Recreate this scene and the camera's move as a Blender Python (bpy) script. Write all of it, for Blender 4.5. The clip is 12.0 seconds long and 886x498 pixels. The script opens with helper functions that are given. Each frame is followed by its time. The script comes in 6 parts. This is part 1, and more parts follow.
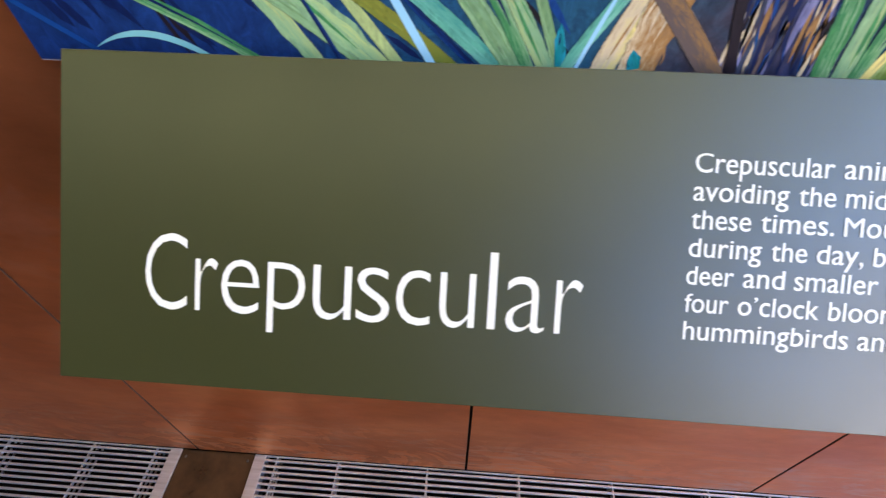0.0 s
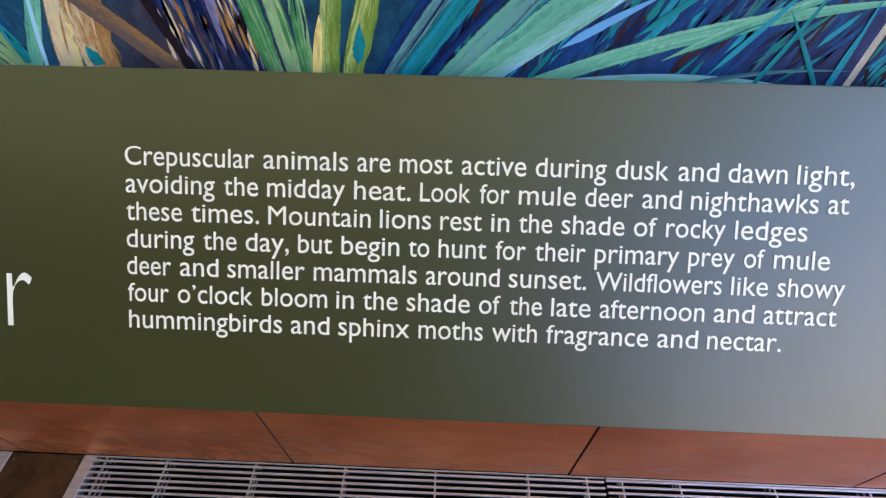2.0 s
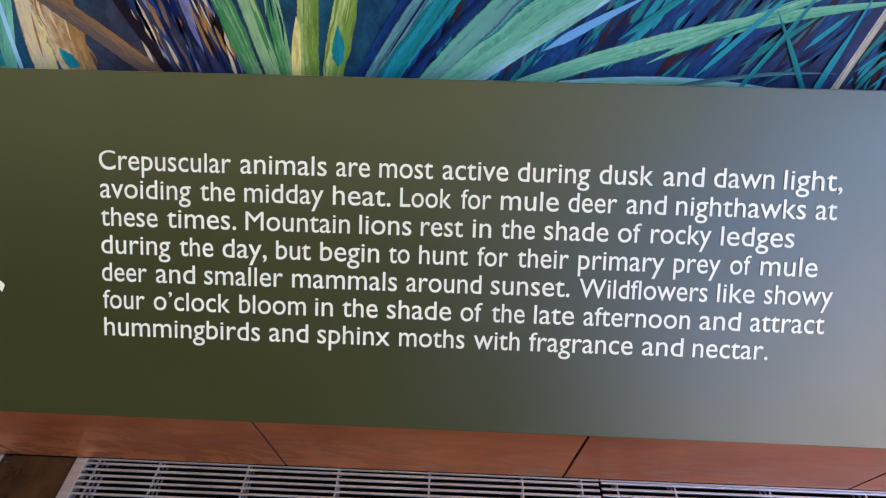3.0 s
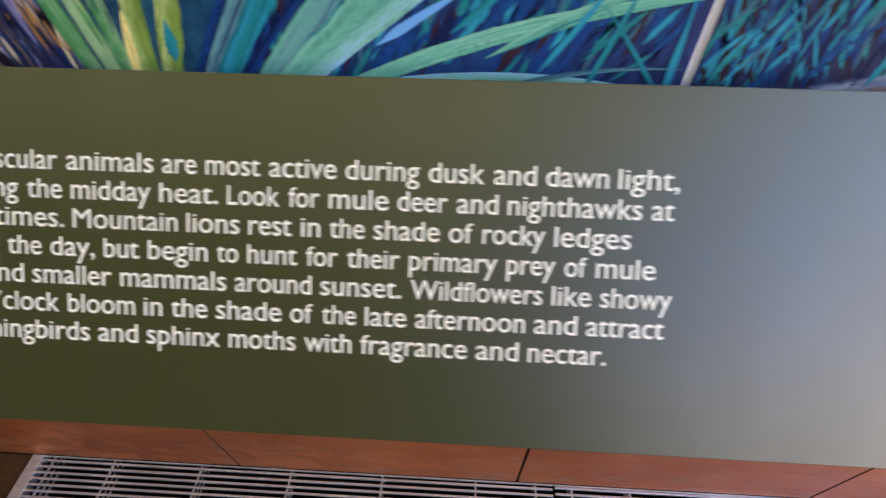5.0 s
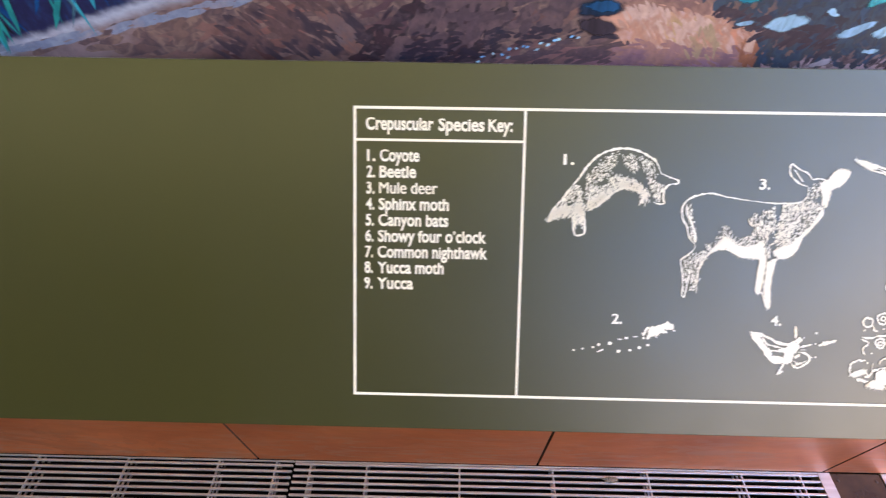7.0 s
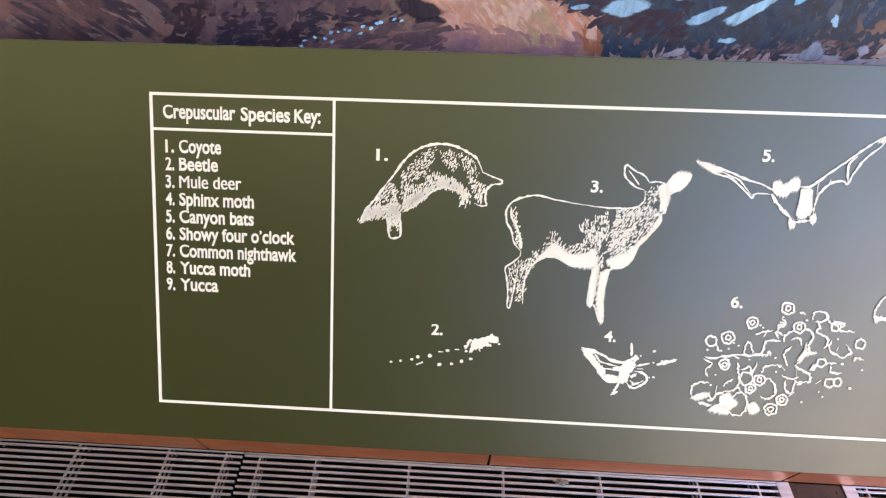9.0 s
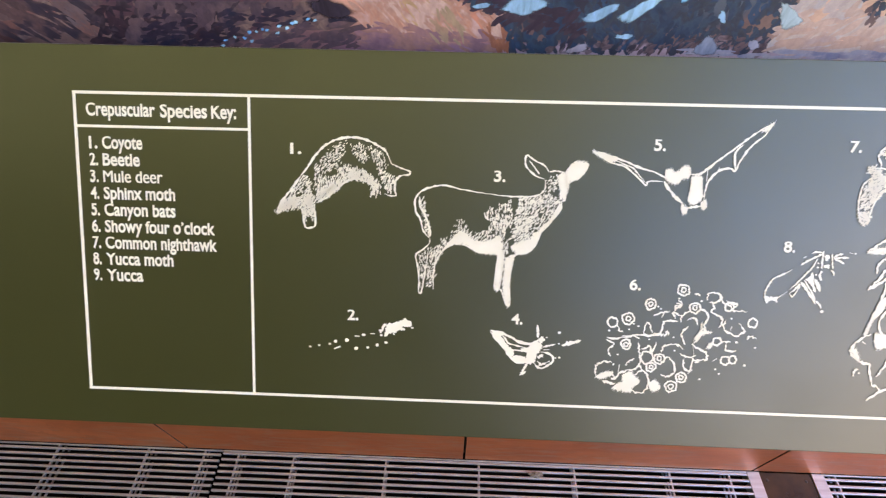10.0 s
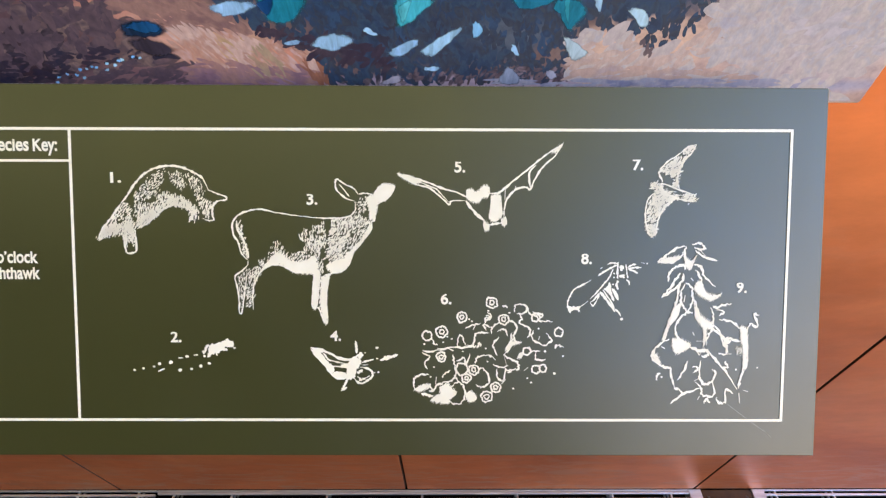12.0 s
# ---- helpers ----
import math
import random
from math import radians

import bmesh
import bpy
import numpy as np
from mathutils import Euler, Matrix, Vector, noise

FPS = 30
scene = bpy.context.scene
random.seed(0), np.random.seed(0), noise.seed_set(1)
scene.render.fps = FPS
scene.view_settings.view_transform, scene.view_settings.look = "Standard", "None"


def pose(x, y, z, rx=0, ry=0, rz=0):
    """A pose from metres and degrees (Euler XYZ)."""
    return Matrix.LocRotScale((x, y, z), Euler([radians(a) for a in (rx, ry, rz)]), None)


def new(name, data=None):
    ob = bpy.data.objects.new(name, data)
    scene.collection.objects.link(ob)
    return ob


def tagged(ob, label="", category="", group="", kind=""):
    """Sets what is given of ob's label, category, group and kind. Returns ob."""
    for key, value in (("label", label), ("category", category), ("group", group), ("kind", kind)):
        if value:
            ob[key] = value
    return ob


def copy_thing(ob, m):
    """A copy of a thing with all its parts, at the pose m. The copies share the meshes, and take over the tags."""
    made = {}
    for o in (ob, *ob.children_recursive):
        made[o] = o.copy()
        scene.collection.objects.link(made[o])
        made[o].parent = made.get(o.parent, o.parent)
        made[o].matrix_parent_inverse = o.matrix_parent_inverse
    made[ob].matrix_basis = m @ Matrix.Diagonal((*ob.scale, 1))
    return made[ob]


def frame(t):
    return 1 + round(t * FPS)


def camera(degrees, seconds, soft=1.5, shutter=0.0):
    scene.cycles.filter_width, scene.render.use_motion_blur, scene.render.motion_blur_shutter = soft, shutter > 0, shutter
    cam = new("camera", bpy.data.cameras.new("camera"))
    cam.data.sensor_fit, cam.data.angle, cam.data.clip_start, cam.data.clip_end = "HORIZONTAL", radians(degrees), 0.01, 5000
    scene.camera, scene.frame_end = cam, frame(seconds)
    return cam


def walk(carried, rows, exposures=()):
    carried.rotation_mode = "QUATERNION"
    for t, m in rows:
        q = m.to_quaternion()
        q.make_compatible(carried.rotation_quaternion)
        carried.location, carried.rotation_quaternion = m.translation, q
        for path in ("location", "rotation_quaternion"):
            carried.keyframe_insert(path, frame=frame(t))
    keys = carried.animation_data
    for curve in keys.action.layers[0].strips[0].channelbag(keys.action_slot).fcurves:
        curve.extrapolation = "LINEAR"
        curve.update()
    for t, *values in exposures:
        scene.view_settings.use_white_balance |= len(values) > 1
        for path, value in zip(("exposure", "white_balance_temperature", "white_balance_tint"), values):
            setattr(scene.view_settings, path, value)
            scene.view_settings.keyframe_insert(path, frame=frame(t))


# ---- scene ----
cam = camera(87.12, 12.0, 1.2, 0.25)
# seconds, eye in metres, turn in degrees
PATH = [
    (0.0, 0.0, 0.0369, 1.4438, 42.41, 0.31, 4.31),
    (0.5, 0.1339, 0.0424, 1.4433, 42.21, 0.39, 3.65),
    (1.0, 0.3011, 0.0441, 1.4469, 42.12, 0.29, 2.8),
    (1.5, 0.4283, 0.0526, 1.4456, 41.93, 0.29, 2.37),
    (2.0, 0.4893, 0.0532, 1.4473, 41.86, 0.16, 2.37),
    (2.5, 0.503, 0.0567, 1.4475, 41.81, 0.13, 2.3),
    (4.5, 0.5109, 0.0811, 1.4347, 41.72, 0.34, 2.8),
    (5.0, 0.6556, 0.0776, 1.4357, 41.9, 0.48, 3.21),
    (5.5, 0.9249, 0.05, 1.4391, 41.78, 0.67, 2.72),
    (6.0, 1.1268, 0.0375, 1.4353, 41.67, 0.77, 1.33),
    (6.5, 1.2557, 0.0603, 1.4274, 41.12, 0.53, 0.92),
    (7.0, 1.3876, 0.0773, 1.425, 40.57, 0.43, 1.38),
    (9.0, 1.5423, 0.1103, 1.4062, 39.47, 0.47, 3.13),
    (9.5, 1.5731, 0.1006, 1.4099, 39.47, 0.58, 2.89),
    (10.0, 1.6095, 0.0949, 1.4125, 39.55, 0.63, 2.39),
    (10.5, 1.6619, 0.0928, 1.4097, 39.83, 0.58, 1.61),
    (11.0, 1.7182, 0.0922, 1.4076, 40.17, 0.63, 0.78),
    (11.5, 1.7569, 0.0881, 1.4076, 40.93, 0.46, 0.17),
    (12.0, 1.747, 0.0801, 1.4194, 43.08, 0.28, -0.01),
]
walk(cam, [(t, pose(x, y, z, a, b, c)) for t, x, y, z, a, b, c in PATH],
     exposures=[(0.0, 0.27, 6600, 3), (1.0, 0.10, 6600, 0), (2.5, -0.22, 6700, 1), (4.5, -0.24, 7050, 3), (5.5, -0.01, 7450, 6), (7.0, 0.03, 7750, 6), (9.5, -0.08, 7750, 3), (12.0, -0.15, 7600, 0)])

# ---- world and daylight ----
world = bpy.data.worlds.new("sky")
scene.world = world
world.use_nodes = True
wn = world.node_tree.nodes
sky = wn.new("ShaderNodeTexSky")
sky.sky_type = "NISHITA"
sky.sun_disc = False
sky.sun_elevation = radians(40)
sky.sun_rotation = radians(200)
wn["Background"].inputs["Strength"].default_value = 0.1
world.node_tree.links.new(sky.outputs[0], wn["Background"].inputs["Color"])

WALL_Y = 0.4812
ROOM_L, ROOM_R, ROOM_B, ROOM_H = -7.0, 9.0, -12.0, 12.0


# ---- materials ----
def mat(name, rough=0.5, metal=0.0, color=(0.5, 0.5, 0.5)):
    m = bpy.data.materials.new(name)
    m.use_nodes = True
    b = m.node_tree.nodes["Principled BSDF"]
    b.inputs["Base Color"].default_value = (*color, 1)
    b.inputs["Roughness"].default_value = rough
    b.inputs["Metallic"].default_value = metal
    return m, m.node_tree.nodes, m.node_tree.links, b


def noise_tex(n, l, scale, detail=4.0, stretch=(1, 1, 1), coord="Object", rough=0.6, distort=0.0):
    tc = n.new("ShaderNodeTexCoord")
    mp = n.new("ShaderNodeMapping")
    mp.inputs["Scale"].default_value = stretch
    src = n.new("ShaderNodeNewGeometry").outputs["Position"] if coord == "World" else tc.outputs[coord]
    l.new(src, mp.inputs["Vector"])
    t = n.new("ShaderNodeTexNoise")
    t.inputs["Scale"].default_value = scale
    t.inputs["Detail"].default_value = detail
    t.inputs["Roughness"].default_value = rough
    t.inputs["Distortion"].default_value = distort
    l.new(mp.outputs[0], t.inputs["Vector"])
    return t


def ramp(n, l, src, stops, interp="LINEAR"):
    r = n.new("ShaderNodeValToRGB")
    r.color_ramp.interpolation = interp
    e = r.color_ramp.elements
    while len(e) < len(stops):
        e.new(0.5)
    for k, (p, c) in enumerate(stops):
        e[k].position = p
        e[k].color = (*c, 1) if len(c) == 3 else c
    l.new(src, r.inputs[0])
    return r


def mix(n, l, fac, a, b, mode="MIX"):
    x = n.new("ShaderNodeMix")
    x.data_type = "RGBA"
    x.blend_type = mode
    for sock, v in ((x.inputs[0], fac), (x.inputs[6], a), (x.inputs[7], b)):
        if hasattr(v, "is_output"):
            l.new(v, sock)
        elif isinstance(v, float):
            sock.default_value = v
        else:
            sock.default_value = (*v, 1)
    return x.outputs[2]


def bump(n, l, b, src, strength=0.2, dist=0.001):
    u = n.new("ShaderNodeBump")
    u.inputs["Strength"].default_value = strength
    u.inputs["Distance"].default_value = dist
    l.new(src, u.inputs["Height"])
    l.new(u.outputs[0], b.inputs["Normal"])


def make_sign_paint():
    m, n, l, b = mat("olive_satin_print", 0.33)
    b.inputs["IOR"].default_value = 1.62
    a = noise_tex(n, l, 2.2, 3)
    c = ramp(n, l, a.outputs[0], [(0.3, (0.0310, 0.0325, 0.0070)), (0.7, (0.0372, 0.0385, 0.0090))])
    f = noise_tex(n, l, 900, 2)
    l.new(c.outputs[0], b.inputs["Base Color"])
    r = ramp(n, l, noise_tex(n, l, 14, 5).outputs[0], [(0.3, (0.39,) * 3), (0.7, (0.45,) * 3)])
    l.new(r.outputs[0], b.inputs["Roughness"])
    bump(n, l, b, f.outputs[0], 0.04, 0.0003)
    return m


def make_white_print():
    m, n, l, b = mat("white_print", 0.42, 0, (0.80, 0.78, 0.71))
    a = noise_tex(n, l, 60, 3)
    c = ramp(n, l, a.outputs[0], [(0.3, (0.80, 0.75, 0.63)), (0.7, (0.85, 0.81, 0.70))])
    l.new(c.outputs[0], b.inputs["Base Color"])
    return m


def make_panel_wood():
    m, n, l, b = mat("aged_copper_panel", 0.40, 0.93)
    big = noise_tex(n, l, 1.5, 4, (1, 1, 1.8), coord="World", rough=0.5, distort=0.6)
    c = ramp(n, l, big.outputs[0], [(0.30, (0.53, 0.138, 0.044)), (0.5, (0.63, 0.188, 0.066)), (0.72, (0.72, 0.250, 0.100))])
    blot = noise_tex(n, l, 3.0, 5, (1, 1, 1.25), coord="World", rough=0.5, distort=0.3)
    bl = ramp(n, l, blot.outputs[0], [(0.46, (0, 0, 0)), (0.72, (0.6, 0.6, 0.6))])
    c2 = mix(n, l, bl.outputs[0], c.outputs[0], (0.40, 0.105, 0.036))
    haze = noise_tex(n, l, 7.0, 5, (1, 1, 1.4), coord="World", rough=0.6, distort=0.7)
    hz = ramp(n, l, haze.outputs[0], [(0.55, (0, 0, 0)), (0.80, (0.35, 0.35, 0.35))])
    c2 = mix(n, l, hz.outputs[0], c2, (0.62, 0.300, 0.190))
    gr = noise_tex(n, l, 20, 6, (0.5, 1, 1.4), coord="World", rough=0.7)
    g = ramp(n, l, gr.outputs[0], [(0.35, (0.92, 0.92, 0.92)), (0.65, (1.05, 1.05, 1.05))])
    c3 = mix(n, l, 1.0, c2, g.outputs[0], "MULTIPLY")
    tc = n.new("ShaderNodeTexCoord")
    sep = n.new("ShaderNodeSeparateXYZ")
    l.new(tc.outputs["Object"], sep.inputs[0])
    low = n.new("ShaderNodeMapRange")
    low.inputs[1].default_value, low.inputs[2].default_value = 0.34, 0.0
    l.new(sep.outputs["Z"], low.inputs[0])
    scuff = noise_tex(n, l, 9, 6, (0.5, 1, 2.2), coord="World", rough=0.7, distort=1.5)
    sm = ramp(n, l, scuff.outputs[0], [(0.50, (0, 0, 0)), (0.62, (0.8, 0.8, 0.8))])
    worn = mix(n, l, 1.0, sm.outputs[0], low.outputs[0], "MULTIPLY")
    c3 = mix(n, l, worn, c3, (0.52, 0.30, 0.22))
    tide = noise_tex(n, l, 4.6, 7, (0.8, 1, 1.3), coord="World", rough=0.62, distort=1.1)
    td = ramp(n, l, tide.outputs[0], [(0.47, (0, 0, 0)), (0.485, (0.75, 0.75, 0.75)), (0.56, (0.45, 0.45, 0.45)), (0.60, (0, 0, 0))])
    pos = n.new("ShaderNodeSeparateXYZ")
    l.new(n.new("ShaderNodeNewGeometry").outputs["Position"], pos.inputs[0])
    wet = n.new("ShaderNodeMapRange")  # the spill stains lie round the first cover plate
    wet.inputs[1].default_value, wet.inputs[2].default_value, wet.inputs[4].default_value = 0.75, -0.1, 0.9
    wet.inputs[3].default_value = 0.18
    l.new(pos.outputs["X"], wet.inputs[0])
    spill = mix(n, l, 1.0, td.outputs[0], low.outputs[0], "MULTIPLY")
    c3 = mix(n, l, mix(n, l, 1.0, spill, wet.outputs[0], "MULTIPLY"), c3, (0.27, 0.068, 0.026))
    inf = n.new("ShaderNodeObjectInfo")
    rr = ramp(n, l, inf.outputs["Random"], [(0, (0.92, 0.90, 0.88)), (1, (1.06, 1.08, 1.10))])
    c4 = mix(n, l, 1.0, c3, rr.outputs[0], "MULTIPLY")
    l.new(c4, b.inputs["Base Color"])
    r = ramp(n, l, haze.outputs[0], [(0.3, (0.43,) * 3), (0.7, (0.53,) * 3)])
    l.new(r.outputs[0], b.inputs["Roughness"])
    bump(n, l, b, gr.outputs[0], 0.035, 0.001)
    return m


def make_metal():
    m, n, l, b = mat("brushed_aluminium", 0.34, 0.80, (0.62, 0.60, 0.58))
    a = noise_tex(n, l, 30, 4, (0.2, 3, 3))
    c = ramp(n, l, a.outputs[0], [(0.3, (0.44, 0.47, 0.54)), (0.7, (0.64, 0.68, 0.76))])
    l.new(c.outputs[0], b.inputs["Base Color"])
    r = ramp(n, l, a.outputs[0], [(0.3, (0.36,) * 3), (0.7, (0.50,) * 3)])
    l.new(r.outputs[0], b.inputs["Roughness"])
    return m


def make_plain(name, c0, c1, scale, rough, bmp=0.1, metal=0.0):
    m, n, l, b = mat(name, rough, metal)
    a = noise_tex(n, l, scale, 6)
    c = ramp(n, l, a.outputs[0], [(0.32, c0), (0.68, c1)])
    l.new(c.outputs[0], b.inputs["Base Color"])
    bump(n, l, b, a.outputs[0], bmp, 0.002)
    return m


def soft_edge(n, l, b, band, grain):
    """Paint thins out towards the rim of a stroke, whose UV runs from rim to rim in y."""
    tc = n.new("ShaderNodeTexCoord")
    sep = n.new("ShaderNodeSeparateXYZ")
    l.new(tc.outputs["UV"], sep.inputs[0])
    d = n.new("ShaderNodeMath")
    d.operation = "SUBTRACT"
    d.inputs[1].default_value = 0.5
    l.new(sep.outputs["Y"], d.inputs[0])
    e = n.new("ShaderNodeMath")
    e.operation = "ABSOLUTE"
    l.new(d.outputs[0], e.inputs[0])
    t = noise_tex(n, l, grain, 3, rough=0.7)
    k = n.new("ShaderNodeMath")
    k.operation = "MULTIPLY_ADD"
    k.inputs[1].default_value = band * 1.3
    l.new(t.outputs[0], k.inputs[0])
    l.new(e.outputs[0], k.inputs[2])
    r = n.new("ShaderNodeMapRange")
    r.interpolation_type = "SMOOTHSTEP"
    r.inputs[1].default_value, r.inputs[2].default_value = 0.5 + band * 0.65, 0.5 - band * 0.35
    l.new(k.outputs[0], r.inputs[0])
    l.new(r.outputs[0], b.inputs["Alpha"])


def make_paint(name, c, spread=0.28):
    """Artist's paint: streaky brush marks, lighter and darker."""
    m, n, l, b = mat(name, 0.55)
    b.inputs["Specular IOR Level"].default_value = 0.22
    a = noise_tex(n, l, 55, 5, (1.6, 1, 0.45), rough=0.7, distort=0.5)
    lo = tuple(v * (1 - spread * 1.5) for v in c)
    hi = tuple(min(1, v * (1 + spread) + 0.012) for v in c)
    k = ramp(n, l, a.outputs[0], [(0.32, lo), (0.5, c), (0.68, hi)])
    inf = n.new("ShaderNodeObjectInfo")
    rr = ramp(n, l, inf.outputs["Random"], [(0, (0.82, 0.86, 0.9)), (1, (1.15, 1.12, 1.05))])
    o = mix(n, l, 1.0, k.outputs[0], rr.outputs[0], "MULTIPLY")
    l.new(o, b.inputs["Base Color"])
    bump(n, l, b, a.outputs[0], 0.25, 0.001)
    soft_edge(n, l, b, 0.16, 160)
    return m


def make_ground_paint():
    """The mural's underpainting: colour fields that follow one another along the board."""
    m, n, l, b = mat("mural_underpainting", 0.55)
    b.inputs["Specular IOR Level"].default_value = 0.22
    tc = n.new("ShaderNodeTexCoord")
    sep = n.new("ShaderNodeSeparateXYZ")
    l.new(tc.outputs["Object"], sep.inputs[0])
    w = noise_tex(n, l, 9, 5, rough=0.7, distort=0.6)
    ad = n.new("ShaderNodeMath")
    ad.operation = "MULTIPLY_ADD"
    ad.inputs[1].default_value = 0.20
    l.new(w.outputs[0], ad.inputs[0])
    l.new(sep.outputs["X"], ad.inputs[2])
    dv = n.new("ShaderNodeMath")
    dv.operation = "MULTIPLY_ADD"
    dv.inputs[1].default_value = 1 / 2.574
    dv.inputs[2].default_value = -0.10 / 2.574
    l.new(ad.outputs[0], dv.inputs[0])
    c = ramp(n, l, dv.outputs[0], [
        (0.00, (0.005, 0.024, 0.115)), (0.10, (0.006, 0.028, 0.125)), (0.15, (0.010, 0.055, 0.13)), (0.22, (0.012, 0.070, 0.13)),
        (0.255, (0.035, 0.028, 0.045)), (0.285, (0.02, 0.030, 0.09)), (0.31, (0.010, 0.065, 0.11)), (0.36, (0.005, 0.034, 0.095)),
        (0.44, (0.008, 0.036, 0.14)), (0.50, (0.012, 0.026, 0.10)), (0.57, (0.035, 0.024, 0.07)), (0.62, (0.11, 0.06, 0.065)),
        (0.70, (0.12, 0.055, 0.055)), (0.76, (0.17, 0.09, 0.09)), (0.785, (0.50, 0.26, 0.19)), (0.81, (0.42, 0.21, 0.16)),
        (0.83, (0.05, 0.065, 0.10)), (0.885, (0.055, 0.075, 0.11)), (0.90, (0.42, 0.28, 0.25)), (1.0, (0.58, 0.47, 0.47))])
    d = noise_tex(n, l, 60, 5, (1, 1, 0.6), rough=0.75, distort=0.8)
    g = ramp(n, l, d.outputs[0], [(0.3, (0.45, 0.45, 0.55)), (0.5, (1, 1, 1)), (0.72, (1.8, 1.7, 1.6))])
    o = mix(n, l, 1.0, c.outputs[0], g.outputs[0], "MULTIPLY")
    l.new(o, b.inputs["Base Color"])
    bump(n, l, b, d.outputs[0], 0.25, 0.001)
    return m


OLIVE, WHITE, WOOD, METAL = make_sign_paint(), make_white_print(), make_panel_wood(), make_metal()
# panel sides, much darker than the faces, so the joints read as dark lines
PANEL_SIDE = make_plain("dark_panel_side", (0.045, 0.016, 0.008), (0.075, 0.025, 0.011), 30, 0.7)
# near black: the trench's shade is put into its colour
DARK = make_plain("pit_shade", (0.003, 0.003, 0.003), (0.007, 0.006, 0.006), 8, 0.9)
GROOVE = make_plain("dark_joint", (0.010, 0.006, 0.005), (0.02, 0.012, 0.008), 20, 0.8)
PLATE = make_plain("brown_plate", (0.016, 0.009, 0.005), (0.060, 0.032, 0.015), 9, 0.20, 0.05)
STONE = make_plain("polished_stone_floor", (0.045, 0.034, 0.028), (0.075, 0.060, 0.050), 5, 0.18, 0.02)
STONE.node_tree.nodes["Principled BSDF"].inputs["IOR"].default_value = 1.5
PLASTER = make_plain("warm_plaster", (0.07, 0.056, 0.038), (0.10, 0.08, 0.055), 3, 0.8)
# tone of the unseen west wall, dark so that little light reflects from it
DARK_END = make_plain("dark_end_wall", (0.018, 0.013, 0.009), (0.034, 0.024, 0.016), 4, 0.6)
CEIL = make_plain("warm_wood_ceiling", (0.29, 0.24, 0.13), (0.36, 0.30, 0.17), 3, 0.85)
EDGE = make_plain("board_edge", (0.78, 0.76, 0.76), (0.86, 0.84, 0.84), 40, 0.5)
STEEL = make_plain("dark_steel", (0.05, 0.05, 0.05), (0.08, 0.08, 0.08), 30, 0.4, 0.05, 0.7)
# steel below the bars, its colour blackened to stand in for shade
SHADED_STEEL = make_plain("shaded_steel", (0.004, 0.004, 0.004), (0.010, 0.009, 0.009), 30, 0.8)
for k in (DARK, SHADED_STEEL):
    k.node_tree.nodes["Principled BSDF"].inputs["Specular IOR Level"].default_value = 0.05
UNDER = make_ground_paint()


# ---- builders ----
def link(name, bm, material, parent=None, label="", m=None):
    me = bpy.data.meshes.new(name)
    bm.to_mesh(me)
    bm.free()
    for k in (material if isinstance(material, (list, tuple)) else [material]):
        me.materials.append(k)
    ob = new(name, me)
    if parent:
        ob.parent = parent
    if m is not None:
        ob.matrix_basis = m
    if label:
        ob["label"] = label
    return ob


def part(name, bm, material, parent, label="", m=None):
    return link(name, bm, material, parent, label, m)


def box(x0, x1, y0, y1, z0, z1, bevel=0.0):
    bm = bmesh.new()
    bmesh.ops.create_cube(bm, size=1)
    for v in bm.verts:
        v.co = Vector(((x0 + x1) / 2 + v.co.x * (x1 - x0), (y0 + y1) / 2 + v.co.y * (y1 - y0), (z0 + z1) / 2 + v.co.z * (z1 - z0)))
    if bevel:
        bmesh.ops.bevel(bm, geom=bm.edges[:], offset=bevel, segments=2, affect="EDGES", profile=0.5)
    return bm


def empty(name, m=None):
    ob = new(name)
    ob.empty_display_size = 0.1
    if m is not None:
        ob.matrix_basis = m
    return ob


# ---- the room ----
def structure(name, bm, material, label):
    return tagged(link(name, bm, material), label, "structure", kind="structure")


structure("floor", box(ROOM_L, ROOM_R, ROOM_B, 0.176, -0.25, 0.0), STONE, "plain stone floor of the hall")
structure("ceiling", box(ROOM_L, ROOM_R, ROOM_B, WALL_Y + 0.2, ROOM_H, ROOM_H + 0.2), CEIL, "high warm pale ceiling of the hall")
# out of view; added dark so the sign and copper dim towards the left
structure("wall_west", box(ROOM_L - 0.2, ROOM_L, ROOM_B, WALL_Y, 0, ROOM_H), DARK_END, "unseen end wall, kept dark to darken the reflections")
WIN_Y0, WIN_Y1, WIN_Z0, WIN_Z1 = -11.6, -0.6, 0.4, 11.6
SOUTH_X = 6.5


def walls(*boxes):
    bm = bmesh.new()
    for a in boxes:
        t = box(*a)
        me = bpy.data.meshes.new("t")
        t.to_mesh(me)
        t.free()
        bm.from_mesh(me)
    return bm


bm = walls((ROOM_L, SOUTH_X, ROOM_B - 0.2, ROOM_B, 0, ROOM_H), (SOUTH_X, ROOM_R, ROOM_B - 0.2, ROOM_B, 0, WIN_Z0), (SOUTH_X, ROOM_R, ROOM_B - 0.2, ROOM_B, WIN_Z1, ROOM_H))
structure("wall_south", bm, PLASTER, "plaster wall with a window at its corner")
bm = walls((ROOM_R, ROOM_R + 0.25, ROOM_B, WIN_Y0, 0, ROOM_H), (ROOM_R, ROOM_R + 0.25, WIN_Y1, WALL_Y + 0.2, 0, ROOM_H),
          (ROOM_R, ROOM_R + 0.25, WIN_Y0, WIN_Y1, 0, WIN_Z0), (ROOM_R, ROOM_R + 0.25, WIN_Y0, WIN_Y1, WIN_Z1, ROOM_H))
structure("wall_east", bm, PLASTER, "plaster wall with a tall window opening")

